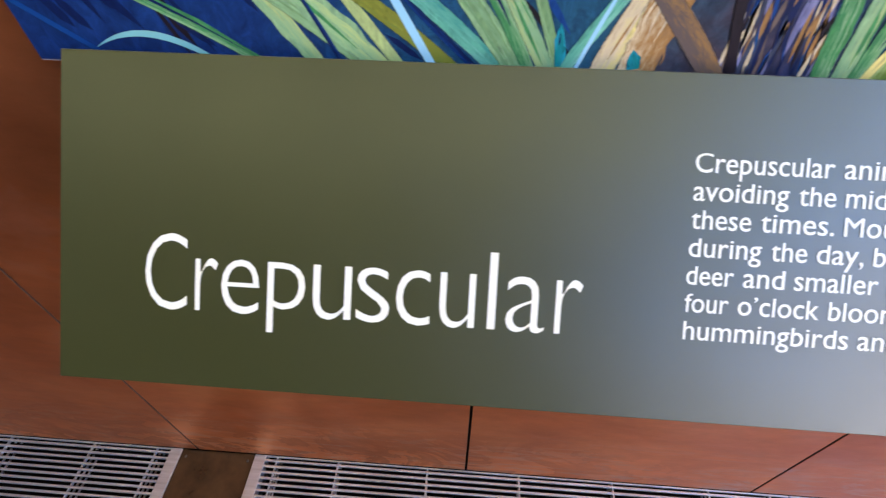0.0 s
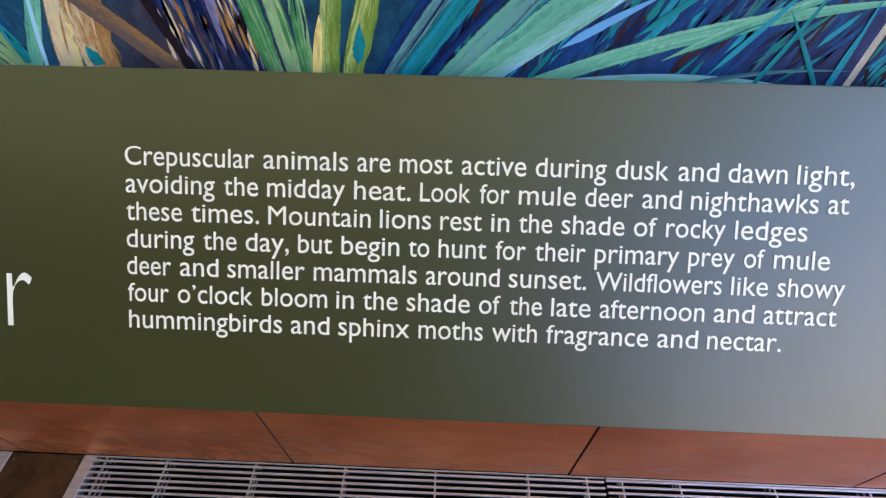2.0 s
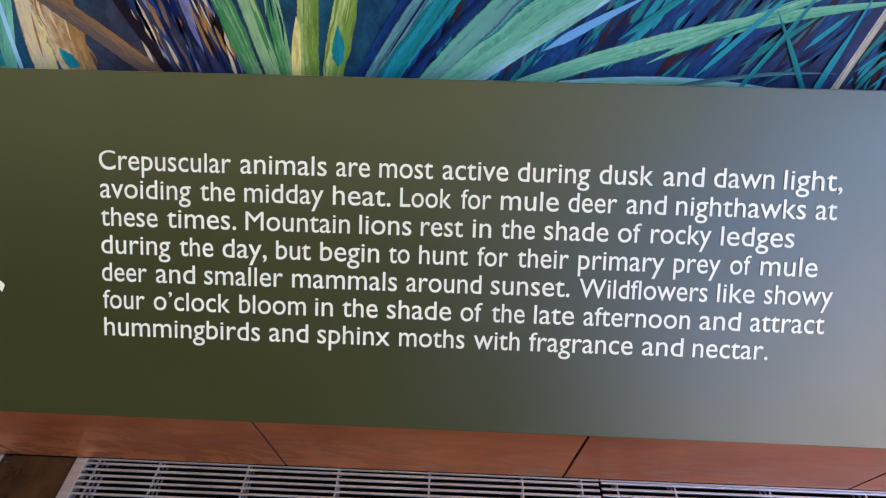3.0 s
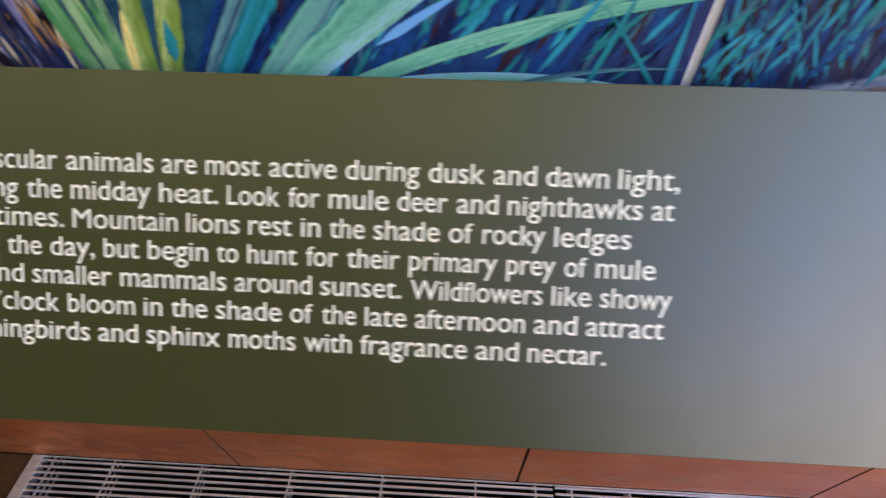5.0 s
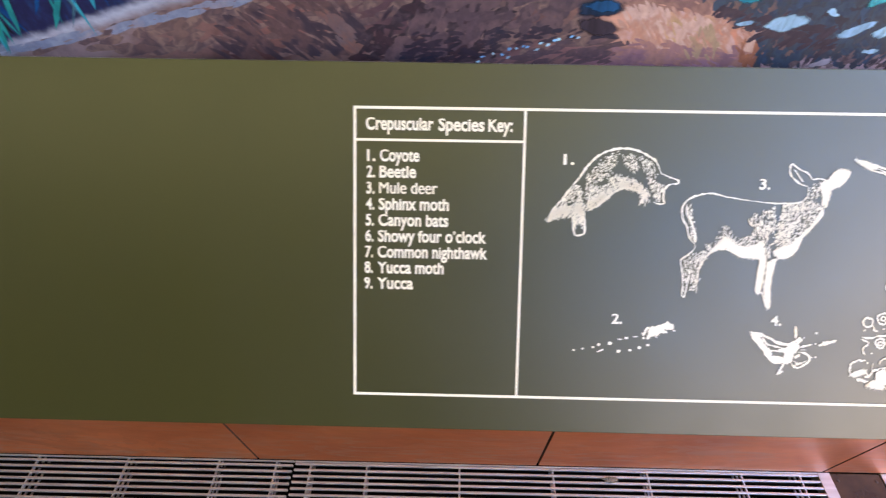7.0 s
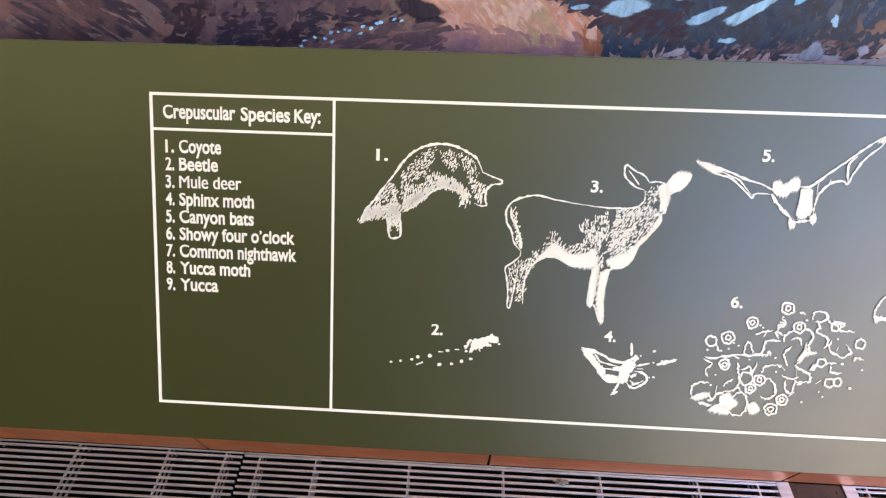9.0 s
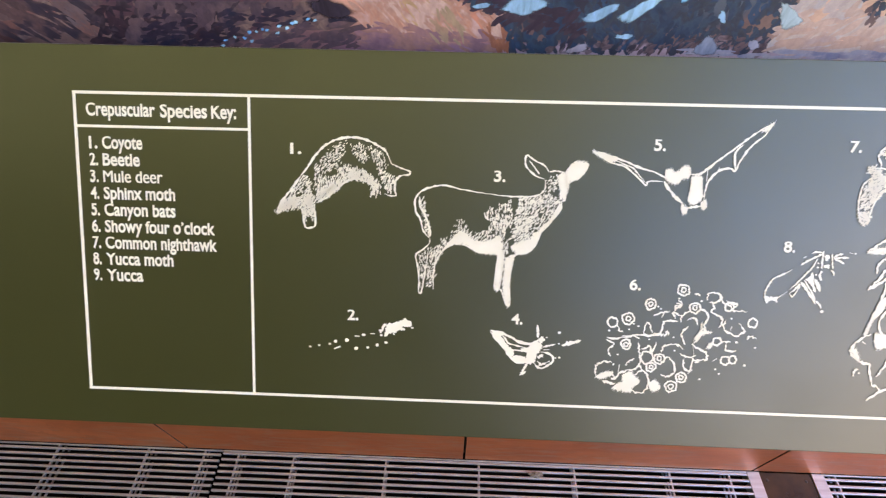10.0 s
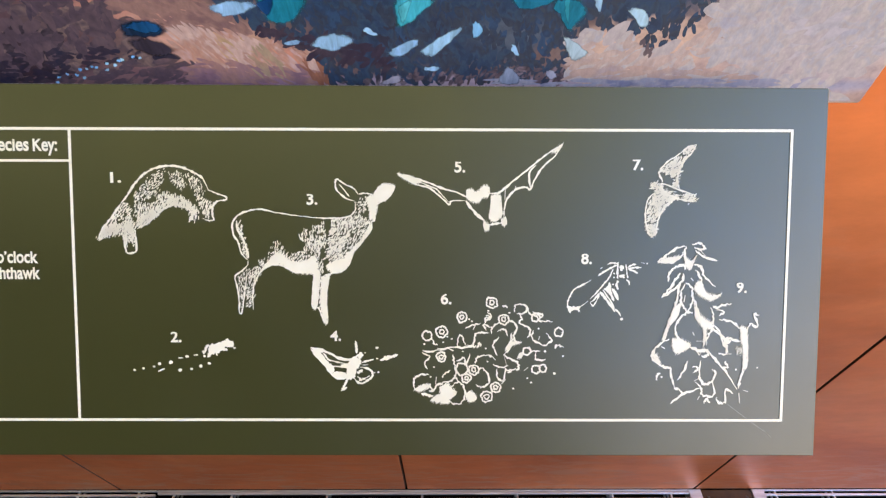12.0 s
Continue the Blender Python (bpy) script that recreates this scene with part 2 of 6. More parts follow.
# the daylight seen through the tall window: pale near the horizon, blue above
m, n, l, b = mat("sky_backdrop")
tc = n.new("ShaderNodeTexCoord")
sep = n.new("ShaderNodeSeparateXYZ")
l.new(tc.outputs["Object"], sep.inputs[0])
mr = n.new("ShaderNodeMapRange")
mr.inputs[1].default_value, mr.inputs[2].default_value = 0.0, 14.0
l.new(sep.outputs["Z"], mr.inputs[0])
cr = ramp(n, l, mr.outputs[0], [(0.0, (0.36, 0.29, 0.24)), (0.30, (0.90, 0.70, 0.60)), (0.48, (0.47, 0.60, 0.94)), (0.66, (0.12, 0.33, 0.92))])
em = n.new("ShaderNodeEmission")
em.inputs["Strength"].default_value = 12.5
l.new(cr.outputs[0], em.inputs["Color"])
l.new(em.outputs[0], n["Material Output"].inputs["Surface"])
bm = bmesh.new()
foot = [(0, 5), (0, ROOM_B - 2.0), (-7, ROOM_B - 2.0)]
for (xa, ya), (xb, yb) in zip(foot, foot[1:]):
    bm.faces.new([bm.verts.new(c) for c in ((xa, ya, -2), (xb, yb, -2), (xb, yb, 18), (xa, ya, 18))])
sky_card = structure("backdrop", bm, m, "pale horizon and blue sky outside the windows")
sky_card.location = (ROOM_R + 2.0, 0, 0)
sky_card["category"] = "sky"
structure("ground", box(ROOM_R + 0.25, ROOM_R + 4, -16, 4, -0.25, -0.05), STONE, "paved ground outside the window")
structure("window_1", box(ROOM_R + 0.10, ROOM_R + 0.16, WIN_Y0, WIN_Y1, WIN_Z0, WIN_Z0 + 0.06), STEEL, "dark steel sill of the tall window")


# ---- linear lamps, out of view, added to brighten the mural wall and sign ----
GLOW, gn, gl, gb = mat("fill_lamp_glow")
ge = gn.new("ShaderNodeEmission")
ge.inputs["Color"].default_value = (1.0, 0.96, 0.60, 1)
ge.inputs["Strength"].default_value = 10.6
gl.new(ge.outputs[0], gn["Material Output"].inputs["Surface"])


def fill_lamp(m):
    g = empty("ceiling_lamp", m)
    part("housing", box(-0.95, 0.95, -0.17, 0.17, 0.012, 0.10, 0.006), STEEL, g)
    part("diffuser", box(-0.93, 0.93, -0.155, 0.155, 0.0, 0.011, 0.003), GLOW, g, "glowing warm white face of the added lamp")
    for sx in (-0.7, 0.7):
        t = bmesh.new()
        bmesh.ops.create_cone(t, cap_ends=True, segments=8, radius1=0.004, radius2=0.004, depth=ROOM_H - 4.6)
        part("hanging_rod", t, STEEL, g, m=pose(sx, 0, 0.10 + (ROOM_H - 4.6) / 2))
    return tagged(g, "unseen long warm white lamp added to brighten the mural wall", "lamp", "lamps along the mural wall")


lamp = fill_lamp(pose(-3.6, -1.55, 4.5))
for k in range(1, 5):
    copy_thing(lamp, pose(-3.6 + 2.0 * k, -1.55, 4.5))

# ---- panelled wall ----
JOINT0, PITCH, GAP, PANEL_T = 0.0252, 0.8062, 0.006, 0.018
wall_ob = structure("wall_north", box(ROOM_L, ROOM_R, WALL_Y + PANEL_T, WALL_Y + 0.2, 0.0, ROOM_H), GROOVE,
                    "wall clad in orange-brown copper panels with dark joints")
bm = box(GAP / 2, PITCH - GAP / 2, 0, PANEL_T - 0.002, 0.004, 4.0, 0.0012)
bm.normal_update()
for f in bm.faces:
    f.material_index = 1 if abs(f.normal.x) > 0.4 else 0
panel_mesh = bpy.data.meshes.new("wall_panel")
bm.to_mesh(panel_mesh)
bm.free()
panel_mesh.materials.append(WOOD)
panel_mesh.materials.append(PANEL_SIDE)
for k in range(-8, 11):
    p = new("wall_panel", panel_mesh)
    p.parent = wall_ob
    p.location = (JOINT0 + PITCH * k, WALL_Y, 0)

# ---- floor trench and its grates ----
structure("trench", box(ROOM_L, ROOM_R, 0.176, WALL_Y + 0.1, -0.25, -0.16), DARK, "bottom of the floor heating trench, coloured near black as shade")
BAR_PITCH, BAR_T, BAR_D = 0.0163, 0.0058, 0.010
Y_IN, Y_OUT = 0.4805, 0.190
N_BAR = 17


def floor_grate(x0, x1, supports, frame_l, frame_r, shift=0.0):
    g = empty("floor_grate", pose(x0, 0, 0))
    w = x1 - x0
    a = 0.034 if frame_l else 0.002
    c = w - (0.034 if frame_r else 0.002)
    bar = bpy.data.meshes.new("bar")
    t = box(a, c, -BAR_T / 2, BAR_T / 2, -BAR_D, 0.0, 0.0008)
    t.to_mesh(bar)
    t.free()
    bar.materials.append(METAL)
    for k in range(N_BAR):
        o = new("bar", bar)
        o.parent = g
        o.location = (0, 0.4674 + shift - k * BAR_PITCH, 0)
    for s in supports:
        t = box(s - x0 - 0.0022, s - x0 + 0.0022, Y_OUT, Y_IN, -0.0102, -0.0030)
        sup = part("support_bar", t, METAL, g)
        for dz in (0.026, 0.048):
            t = box(s - x0 - 0.0024, s - x0 + 0.0024, Y_OUT, Y_IN, -0.004 - dz, -dz)
            part("lower_rod", t, METAL, sup)
    if frame_l:
        part("end_frame", box(0, 0.034, Y_OUT, Y_IN, -0.03, 0.001, 0.001), METAL, g, "wide aluminium end frame")
    if frame_r:
        part("end_frame", box(w - 0.034, w, Y_OUT, Y_IN, -0.03, 0.001, 0.001), METAL, g, "wide aluminium end frame")
    part("edge_rail", box(0, w, 0.4768, Y_IN, -0.0102, 0.0, 0.0006), METAL, g)
    part("edge_rail", box(0, w, Y_OUT - 0.012, Y_OUT, -0.02, 0.001, 0.001), METAL, g)
    # hidden steel, coloured as dark as the shade in the gaps
    part("rail_base", box(0, w, Y_OUT - 0.012, Y_OUT - 0.001, -0.16, -0.0202), SHADED_STEEL, g)
    part("standing_leg", box(0.02, w - 0.02, Y_OUT + 0.02, Y_OUT + 0.03, -0.16, -0.0102), SHADED_STEEL, g)
    part("standing_leg", box(0.02, w - 0.02, Y_IN - 0.03, Y_IN - 0.02, -0.16, -0.0102), SHADED_STEEL, g)
    return tagged(g, "linear aluminium bar grate set in the floor along the wall", "floor grate", "floor grates")


floor_grate(-2.36, -0.831, (-2.32, -2.17, -1.91, -1.64, -1.376, -1.11, -0.91), False, True)
floor_grate(-0.6045, 0.9345, (-0.537, -0.352, -0.087, 0.180, 0.446, 0.715, 0.884), True, False)
floor_grate(0.9375, 2.462, (0.985, 1.148, 1.415, 1.681, 1.9486, 2.214, 2.378), False, True, 0.0050)
floor_grate(2.604, 4.14, (2.67, 2.83, 3.10, 3.37, 3.63, 3.90, 4.09), True, False)

FIVE = (0.05, 0.22, 0.48, 0.75, 1.02, 1.28, 1.48)
for x in (-6.96, -5.43, -3.90):
    floor_grate(x, x + 1.527, [x + s for s in FIVE], False, False)
for x in (4.143, 5.673, 7.203):
    floor_grate(x, x + 1.527, [x + s for s in FIVE], False, False)

def cover_plate(x0, x1):
    g = empty("cover_plate", pose(x0, 0, 0))
    w = x1 - x0
    part("plate", box(0.001, w - 0.001, Y_OUT - 0.012, Y_IN, -0.010, -0.003, 0.001), PLATE, g)
    part("box_body", box(0.004, w - 0.004, Y_OUT, Y_IN - 0.01, -0.16, -0.010), STEEL, g)
    for sx in (0.018, w - 0.018):
        for sy in (Y_IN - 0.02, Y_OUT + 0.02):
            t = bmesh.new()
            bmesh.ops.create_cone(t, cap_ends=True, segments=10, radius1=0.004, radius2=0.0032, depth=0.002)
            part("screw", t, STEEL, g, m=pose(sx, sy, -0.002))
    return tagged(g, "dark brown metal cover plate between two floor grates", "cover plate", "cover plates")


cover_plate(-0.831, -0.6045)
cover_plate(2.462, 2.604)

# scrap of grey fluff caught on the grate
bm = bmesh.new()
bmesh.ops.create_icosphere(bm, subdivisions=3, radius=0.010)
for v in bm.verts:
    k = noise.noise(v.co * 260) * 0.8 + noise.noise(v.co * 700) * 0.4
    v.co = Vector((v.co.x * 1.7, v.co.y * 0.7, v.co.z * 0.35)) * (1 + k)
fluff = link("lint", bm, make_plain("grey_lint", (0.10, 0.09, 0.08), (0.25, 0.23, 0.21), 200, 0.9), m=pose(1.84, 0.447, 0.0034))
tagged(fluff, "small scrap of grey lint lying on the grate bars", "lint")

# ---- the slanted sign ----
SIGN = pose(-0.3836, 0.2195, 1.035, 45.957, 0.507, 0.021)
SIGN_W, SIGN_H, SIGN_T = 2.44, 0.305, 0.010
sign = tagged(empty("interpretive_sign", SIGN), "long olive green slanted sign with white printed text and drawings", "sign")
bm = box(0, SIGN_W, 0, SIGN_H, -SIGN_T, 0)
for u in (0.5, 1.3, 1.75):
    bmesh.ops.bisect_plane(bm, geom=bm.verts[:] + bm.edges[:] + bm.faces[:], plane_co=(u, 0, 0), plane_no=(1, 0, 0))
for v in bm.verts:  # the long board is not quite straight along its upper edge
    if v.co.y > SIGN_H / 2:
        v.co.y += float(np.interp(v.co.x, (0, 1.3, 1.75, SIGN_W), (0.0012, 0.0016, 0.0008, -0.0009)))
bmesh.ops.bevel(bm, geom=[e for e in bm.edges if e.calc_face_angle(0) > 1], offset=0.0008, segments=2, affect="EDGES", profile=0.5)
bm.normal_update()
for f in bm.faces:
    f.material_index = 0 if f.normal.z > 0.9 else 1
part("board", bm, [OLIVE, EDGE], sign, "olive green board with pale edges")
INK = 0.0005
for bx in (0.35, 1.22, 2.09):
    inv = SIGN.to_3x3().inverted()
    bm = bmesh.new()
    prof = [(0.02, -SIGN_T), (SIGN_H - 0.012, -SIGN_T)]
    base = SIGN @ Vector((bx, 0, 0))
    pts = [SIGN @ Vector((bx, v, w)) for v, w in prof]
    pts += [Vector((pts[1].x, WALL_Y, pts[1].z - 0.01)), Vector((pts[1].x, WALL_Y, pts[0].z + 0.02))]
    loc = [SIGN.inverted() @ p for p in pts]
    lo = [bm.verts.new((bx - 0.004, p.y, p.z)) for p in loc]
    hi = [bm.verts.new((bx + 0.004, p.y, p.z)) for p in loc]
    bm.faces.new(lo[::-1])
    bm.faces.new(hi)
    for k in range(4):
        bm.faces.new((lo[k], lo[(k + 1) % 4], hi[(k + 1) % 4], hi[k]))
    bmesh.ops.recalc_face_normals(bm, faces=bm.faces[:])
    part("wall_bracket", bm, STEEL, sign, "dark steel wall bracket")


def text_mesh(body, offset=0.0):
    cu = bpy.data.curves.new("t", "FONT")
    cu.body = body
    cu.offset = offset
    cu.resolution_u = 4
    ob = bpy.data.objects.new("t", cu)
    scene.collection.objects.link(ob)
    dg = bpy.context.evaluated_depsgraph_get()
    me = bpy.data.meshes.new_from_object(ob.evaluated_get(dg))
    bpy.data.objects.remove(ob)
    return me


CAP = max(v.co.y for v in text_mesh("H").vertices)
XH = max(v.co.y for v in text_mesh("x").vertices)


def printed(name, pieces, cap, xh, weight=0.0):
    """One printed line: pieces are (words, u0, u1, baseline). Capitals and small letters get the heights cap and xh;
    weight thickens the strokes."""
    verts, faces = [], []
    for body, u0, u1, v in pieces:
        # the sharp inner corners of an M do not bear thickening: it is struck twice instead
        twice = weight and "M" in body
        me = text_mesh(body, 0.0 if twice else weight)
        xs = [q.co.x for q in me.vertices]
        x0, x1 = min(xs), max(xs)
        spread = 1.6 * weight if twice else 0.0
        sx = (u1 - u0) / (x1 - x0 + spread)
        for k, dx in enumerate((0.0, spread) if twice else (0.0,)):
            base = len(verts)
            for q in me.vertices:
                y = q.co.y
                h = y * xh / XH if y < XH else xh + (y - XH) * (cap - xh) / (CAP - XH)
                verts.append((u0 + (q.co.x - x0 + dx) * sx, v + h, INK + 0.00004 * k))
            faces += [[base + k for k in p.vertices] for p in me.polygons]
    me = bpy.data.meshes.new(name)
    me.from_pydata(verts, [], faces)
    me.materials.append(WHITE)
    ob = new(name, me)
    ob.parent = sign
    return ob


def letter(ch, u0, u1, v0, v1):
    """One letter of the title, set into its own box."""
    me = text_mesh(ch, -0.0125)
    xs, ys = [q.co.x for q in me.vertices], [q.co.y for q in me.vertices]
    x0, x1, y0, y1 = min(xs), max(xs), min(ys), max(ys)
    for q in me.vertices:
        q.co = Vector((u0 + (q.co.x - x0) * (u1 - u0) / (x1 - x0), v0 + (q.co.y - y0) * (v1 - v0) / (y1 - y0), INK))
    me.materials.clear()
    me.materials.append(WHITE)
    ob = new("title_letter", me)
    ob.parent = sign


BASE, XTOP = 0.0725, 0.1216
letter("C", 0.0836, 0.1238, BASE - 0.0012, 0.1429)
letter("r", 0.1316, 0.1531, BASE, XTOP)
letter("e", 0.1564, 0.1922, BASE - 0.001, XTOP + 0.0005)
letter("p", 0.2000, 0.2355, 0.0561, XTOP)
letter("u", 0.2427, 0.2783, BASE - 0.001, XTOP)
letter("s", 0.2831, 0.3137, BASE - 0.001, XTOP + 0.0005)
letter("c", 0.3195, 0.3509, BASE - 0.001, XTOP + 0.0005)
letter("u", 0.3593, 0.3914, BASE - 0.001, XTOP)
letter("l", 0.4030, 0.4101, BASE, 0.1420)
letter("a", 0.4194, 0.4546, BASE - 0.001, XTOP + 0.0005)
letter("r", 0.4632, 0.4866, BASE, XTOP)

SPACE = 0.0082


def text_line(k, body, end, *starts):
    v0, v1 = 0.2219 - 0.0245 * k, 0.2227 - 0.0245 * k
    words = body.split()
    pieces = []
    for i, w in enumerate(words):
        u0 = starts[i] / 1000
        u1 = starts[i + 1] / 1000 - SPACE if i + 1 < len(words) else end / 1000
        pieces.append((w, u0, u1, v0 + (v1 - v0) * (u0 - 0.574) / 0.637))
    printed("text_line", pieces, 0.0163, 0.0120, 0.002)


text_line(0, "Crepuscular animals are most active during dusk and dawn light,", 1210.8, 574.4, 698.8, 782.2, 819.5, 873.9, 938.2, 1007.5, 1061.2, 1103.7, 1162.1)
text_line(1, "avoiding the midday heat. Look for mule deer and nighthawks at", 1208.2, 574.9, 663.4, 702.3, 779.7, 838.0, 890.5, 924.6, 982.4, 1031.8, 1073.5, 1190.5)
text_line(2, "these times. Mountain lions rest in the shade of rocky ledges", 1174.9, 575.0, 633.8, 703.4, 803.1, 856.6, 901.4, 925.6, 963.1, 1025.9, 1053.8, 1113.1)
text_line(3, "during the day, but begin to hunt for their primary prey of mule", 1196.3, 575.0, 644.8, 683.1, 730.4, 769.3, 829.2, 855.8, 906.4, 941.0, 993.4, 1074.9, 1122.7, 1148.4)
text_line(4, "deer and smaller mammals around sunset. Wildflowers like showy", 1211.2, 575.0, 623.5, 666.7, 744.8, 845.4, 919.0, 995.5, 1113.5, 1153.5)
text_line(5, "four o\u2019clock bloom in the shade of the late afternoon and attract", 1206.5, 575.5, 621.2, 697.9, 765.4, 789.4, 828.9, 893.5, 920.6, 957.6, 1000.5, 1100.3, 1143.5)
text_line(6, "hummingbirds and sphinx moths with fragrance and nectar.", 1160.7, 576.1, 724.7, 767.8, 840.2, 906.0, 954.3, 1052.6, 1096.2)

BOLD = 0.026
printed("key_heading", [("Crepuscular", 1.6978, 1.7527, 0.2524), ("Species", 1.7567, 1.7938, 0.2522), ("Key:", 1.7970, 1.8166, 0.2521)], 0.0092, 0.0070, BOLD)
KEY = [("Coyote", 1.7415), ("Beetle", 1.7389), ("Mule deer", 1.7567), ("Sphinx moth", 1.7662), ("Canyon bats", 1.7660),
       ("Showy four o\u2019clock", 1.7975), ("Common nighthawk", 1.7988), ("Yucca moth", 1.7629), ("Yucca", 1.7376)]
for k, (s, r) in enumerate(KEY):
    v = 0.2272 - 0.01317 * k
    u = 1.6988 - 0.00025 * k
    printed("key_line", [("%d." % (k + 1), u, u + 0.0068, v), (s, u + 0.0105, r, v)], 0.0090, 0.0068, BOLD)
for s, u, v in (("1.", 1.8585, 0.2268), ("2.", 1.9040, 0.0961), ("3.", 2.0173, 0.2094), ("4.", 2.0355, 0.0973), ("5.", 2.1374, 0.2358),
                ("6.", 2.1266, 0.1280), ("7.", 2.2821, 0.2380), ("8.", 2.2416, 0.1614), ("9.", 2.3698, 0.1379)):
    printed("figure_number", [(s, u, u + 0.0088, v)], 0.0080, 0.0060, BOLD)

# scratches in the print
SCUFF = make_plain("scuffed_print", (0.16, 0.16, 0.13), (0.26, 0.26, 0.22), 300, 0.6)
for name, width, pts in (("scratch", 0.0004, ((2.3660, 0.0440), (2.3829, 0.0314), (2.4023, 0.0175))), ("scratch", 0.0005, ((2.3964, 0.0225), (2.4034, 0.0159)))):
    t = bmesh.new()
    rows = [(t.verts.new((u - width * 0.3, v - width / 2, 0.00012)), t.verts.new((u + width * 0.3, v + width / 2, 0.00012))) for u, v in pts]
    for a, b in zip(rows, rows[1:]):
        t.faces.new((a[0], b[0], b[1], a[1]))
    part(name, t, SCUFF, sign)

# ruled frame of the key
for name, u0, u1, v0, v1 in (("rule", 1.6877, 2.4120, 0.2687, 0.2709), ("rule", 1.6877, 2.4120, 0.0295, 0.0317), ("rule", 1.6877, 1.6899, 0.0317, 0.2687),
                             ("rule", 2.4098, 2.4120, 0.0317, 0.2687), ("rule", 1.8256, 1.8276, 0.0317, 0.2687), ("rule", 1.6899, 1.8256, 0.2432, 0.2452)):
    part(name, box(u0, u1, v0, v1, 0.0001, INK), WHITE, sign)


# ---- drawings printed on the sign ----
def smooth(pts, n=5):
    """A smooth line through the points."""
    p = [Vector(q) for q in pts]
    if len(p) < 3:
        return p
    p = [p[0] * 2 - p[1], *p, p[-1] * 2 - p[-2]]
    out = []
    for k in range(1, len(p) - 2):
        for j in range(n):
            t = j / n
            out.append(0.5 * (2 * p[k] + (p[k + 1] - p[k - 1]) * t + (2 * p[k - 1] - 5 * p[k] + 4 * p[k + 1] - p[k + 2]) * t * t
                              + (3 * p[k] - p[k - 1] - 3 * p[k + 1] + p[k + 2]) * t ** 3))
    out.append(p[-2])
    return out


def ribbon(bm, pts, width, z, taper=0.35, jitter=0.25):
    n = len(pts)
    rows = []
    for k, q in enumerate(pts):
        d = pts[min(k + 1, n - 1)] - pts[max(k - 1, 0)]
        d = Vector((-d.y, d.x)).normalized() if d.length else Vector((0, 1))
        e = min(k, n - 1 - k) / max(1, n - 1) * 2
        w = width / 2 * (taper + (1 - taper) * min(1, e * 3)) * (1 + random.uniform(-jitter, jitter))
        rows.append((bm.verts.new((*(q + d * w), z)), bm.verts.new((*(q - d * w), z))))
    for a, b in zip(rows, rows[1:]):
        bm.faces.new((a[0], a[1], b[1], b[0]))


def figure(label):
    return {"label": label, "holder": None}


def settle(fig, name, bm):
    ob = part(name, bm, WHITE, fig["holder"] or sign, fig["label"] if fig["holder"] is None else "")
    if fig["holder"] is None:
        fig["holder"] = ob


def ink(fig, width, pts, ragged=0.00022):
    bm = bmesh.new()
    line = [q + Vector((random.uniform(-1, 1), random.uniform(-1, 1))) * ragged for q in smooth([(a / 1000, b / 1000) for a, b in pts])]
    ribbon(bm, line, width * 0.00105, INK, 0.35, 0.45)
    settle(fig, "drawn_line", bm)


def fill(fig, pts):
    """A patch of solid print with a torn, brushy outline."""
    bm = bmesh.new()
    q = smooth([(a / 1000, b / 1000) for a, b in pts + pts[:1]], 4)[:-1]
    line = []
    for a, b in zip(q, q[1:] + q[:1]):
        n = max(1, round((b - a).length / 0.0008))
        line += [a.lerp(b, k / n) for k in range(n)]
    sd = random.uniform(0, 50)
    for k, p in enumerate(line):
        d = line[(k + 1) % len(line)] - line[k - 1]
        d = Vector((d.y, -d.x)).normalized()
        line[k] = p + d * (0.0011 * noise.noise(Vector((k * 0.55 + sd, 0, 0))) + random.uniform(-0.0004, 0.0004))
    f = bm.faces.new([bm.verts.new((*p, INK + 0.00005)) for p in line])
    bmesh.ops.triangulate(bm, faces=[f])
    settle(fig, "drawn_patch", bm)


def inside(p, poly):
    c = False
    for (x0, y0), (x1, y1) in zip(poly, poly[1:] + poly[:1]):
        if (y0 > p[1]) != (y1 > p[1]) and p[0] < (x1 - x0) * (p[1] - y0) / (y1 - y0) + x0:
            c = not c
    return c


def stipple(fig, count, pts, angle, size):
    """Short marks of a pen inside an outline, most of them running one way."""
    poly = [(a / 1000, b / 1000) for a, b in pts]
    xs, ys = [p[0] for p in poly], [p[1] for p in poly]
    bm = bmesh.new()
    made = tries = 0
    count = int(count * 1.25)
    while made < count and tries < count * 12:
        tries += 1
        p = (random.uniform(min(xs), max(xs)), random.uniform(min(ys), max(ys)))
        if not inside(p, poly):
            continue
        made += 1
        p = (p[0] + random.gauss(0, 0.0009), p[1] + random.gauss(0, 0.0009))
        a = radians(angle) + 0.7 * noise.noise(Vector((p[0] * 70, p[1] * 70, 0))) + random.uniform(-0.25, 0.25)
        r, w = size * random.uniform(0.0005, 0.0013), random.uniform(0.00020, 0.00038) * max(1.0, size / 1.15)
        d, s = Vector((math.cos(a), math.sin(a))) * r, Vector((-math.sin(a), math.cos(a))) * w
        c = Vector(p)
        bm.faces.new([bm.verts.new((*q, INK + 0.0001)) for q in (c - d, c - d * 0.5 + s, c + d * 0.6 + s, c + d, c + d * 0.5 - s, c - d * 0.6 - s)])
    settle(fig, "drawn_hatching", bm)


def dot(fig, u, v, size):
    """A small uneven blot."""
    bm = bmesh.new()
    bm.faces.new([bm.verts.new(((u + size * 0.5 * random.uniform(0.75, 1.15) * math.cos(k * 0.7854) * 1.2) / 1000,
                                (v + size * 0.5 * random.uniform(0.75, 1.15) * math.sin(k * 0.7854)) / 1000, INK)) for k in range(8)])
    settle(fig, "drawn_dot", bm)


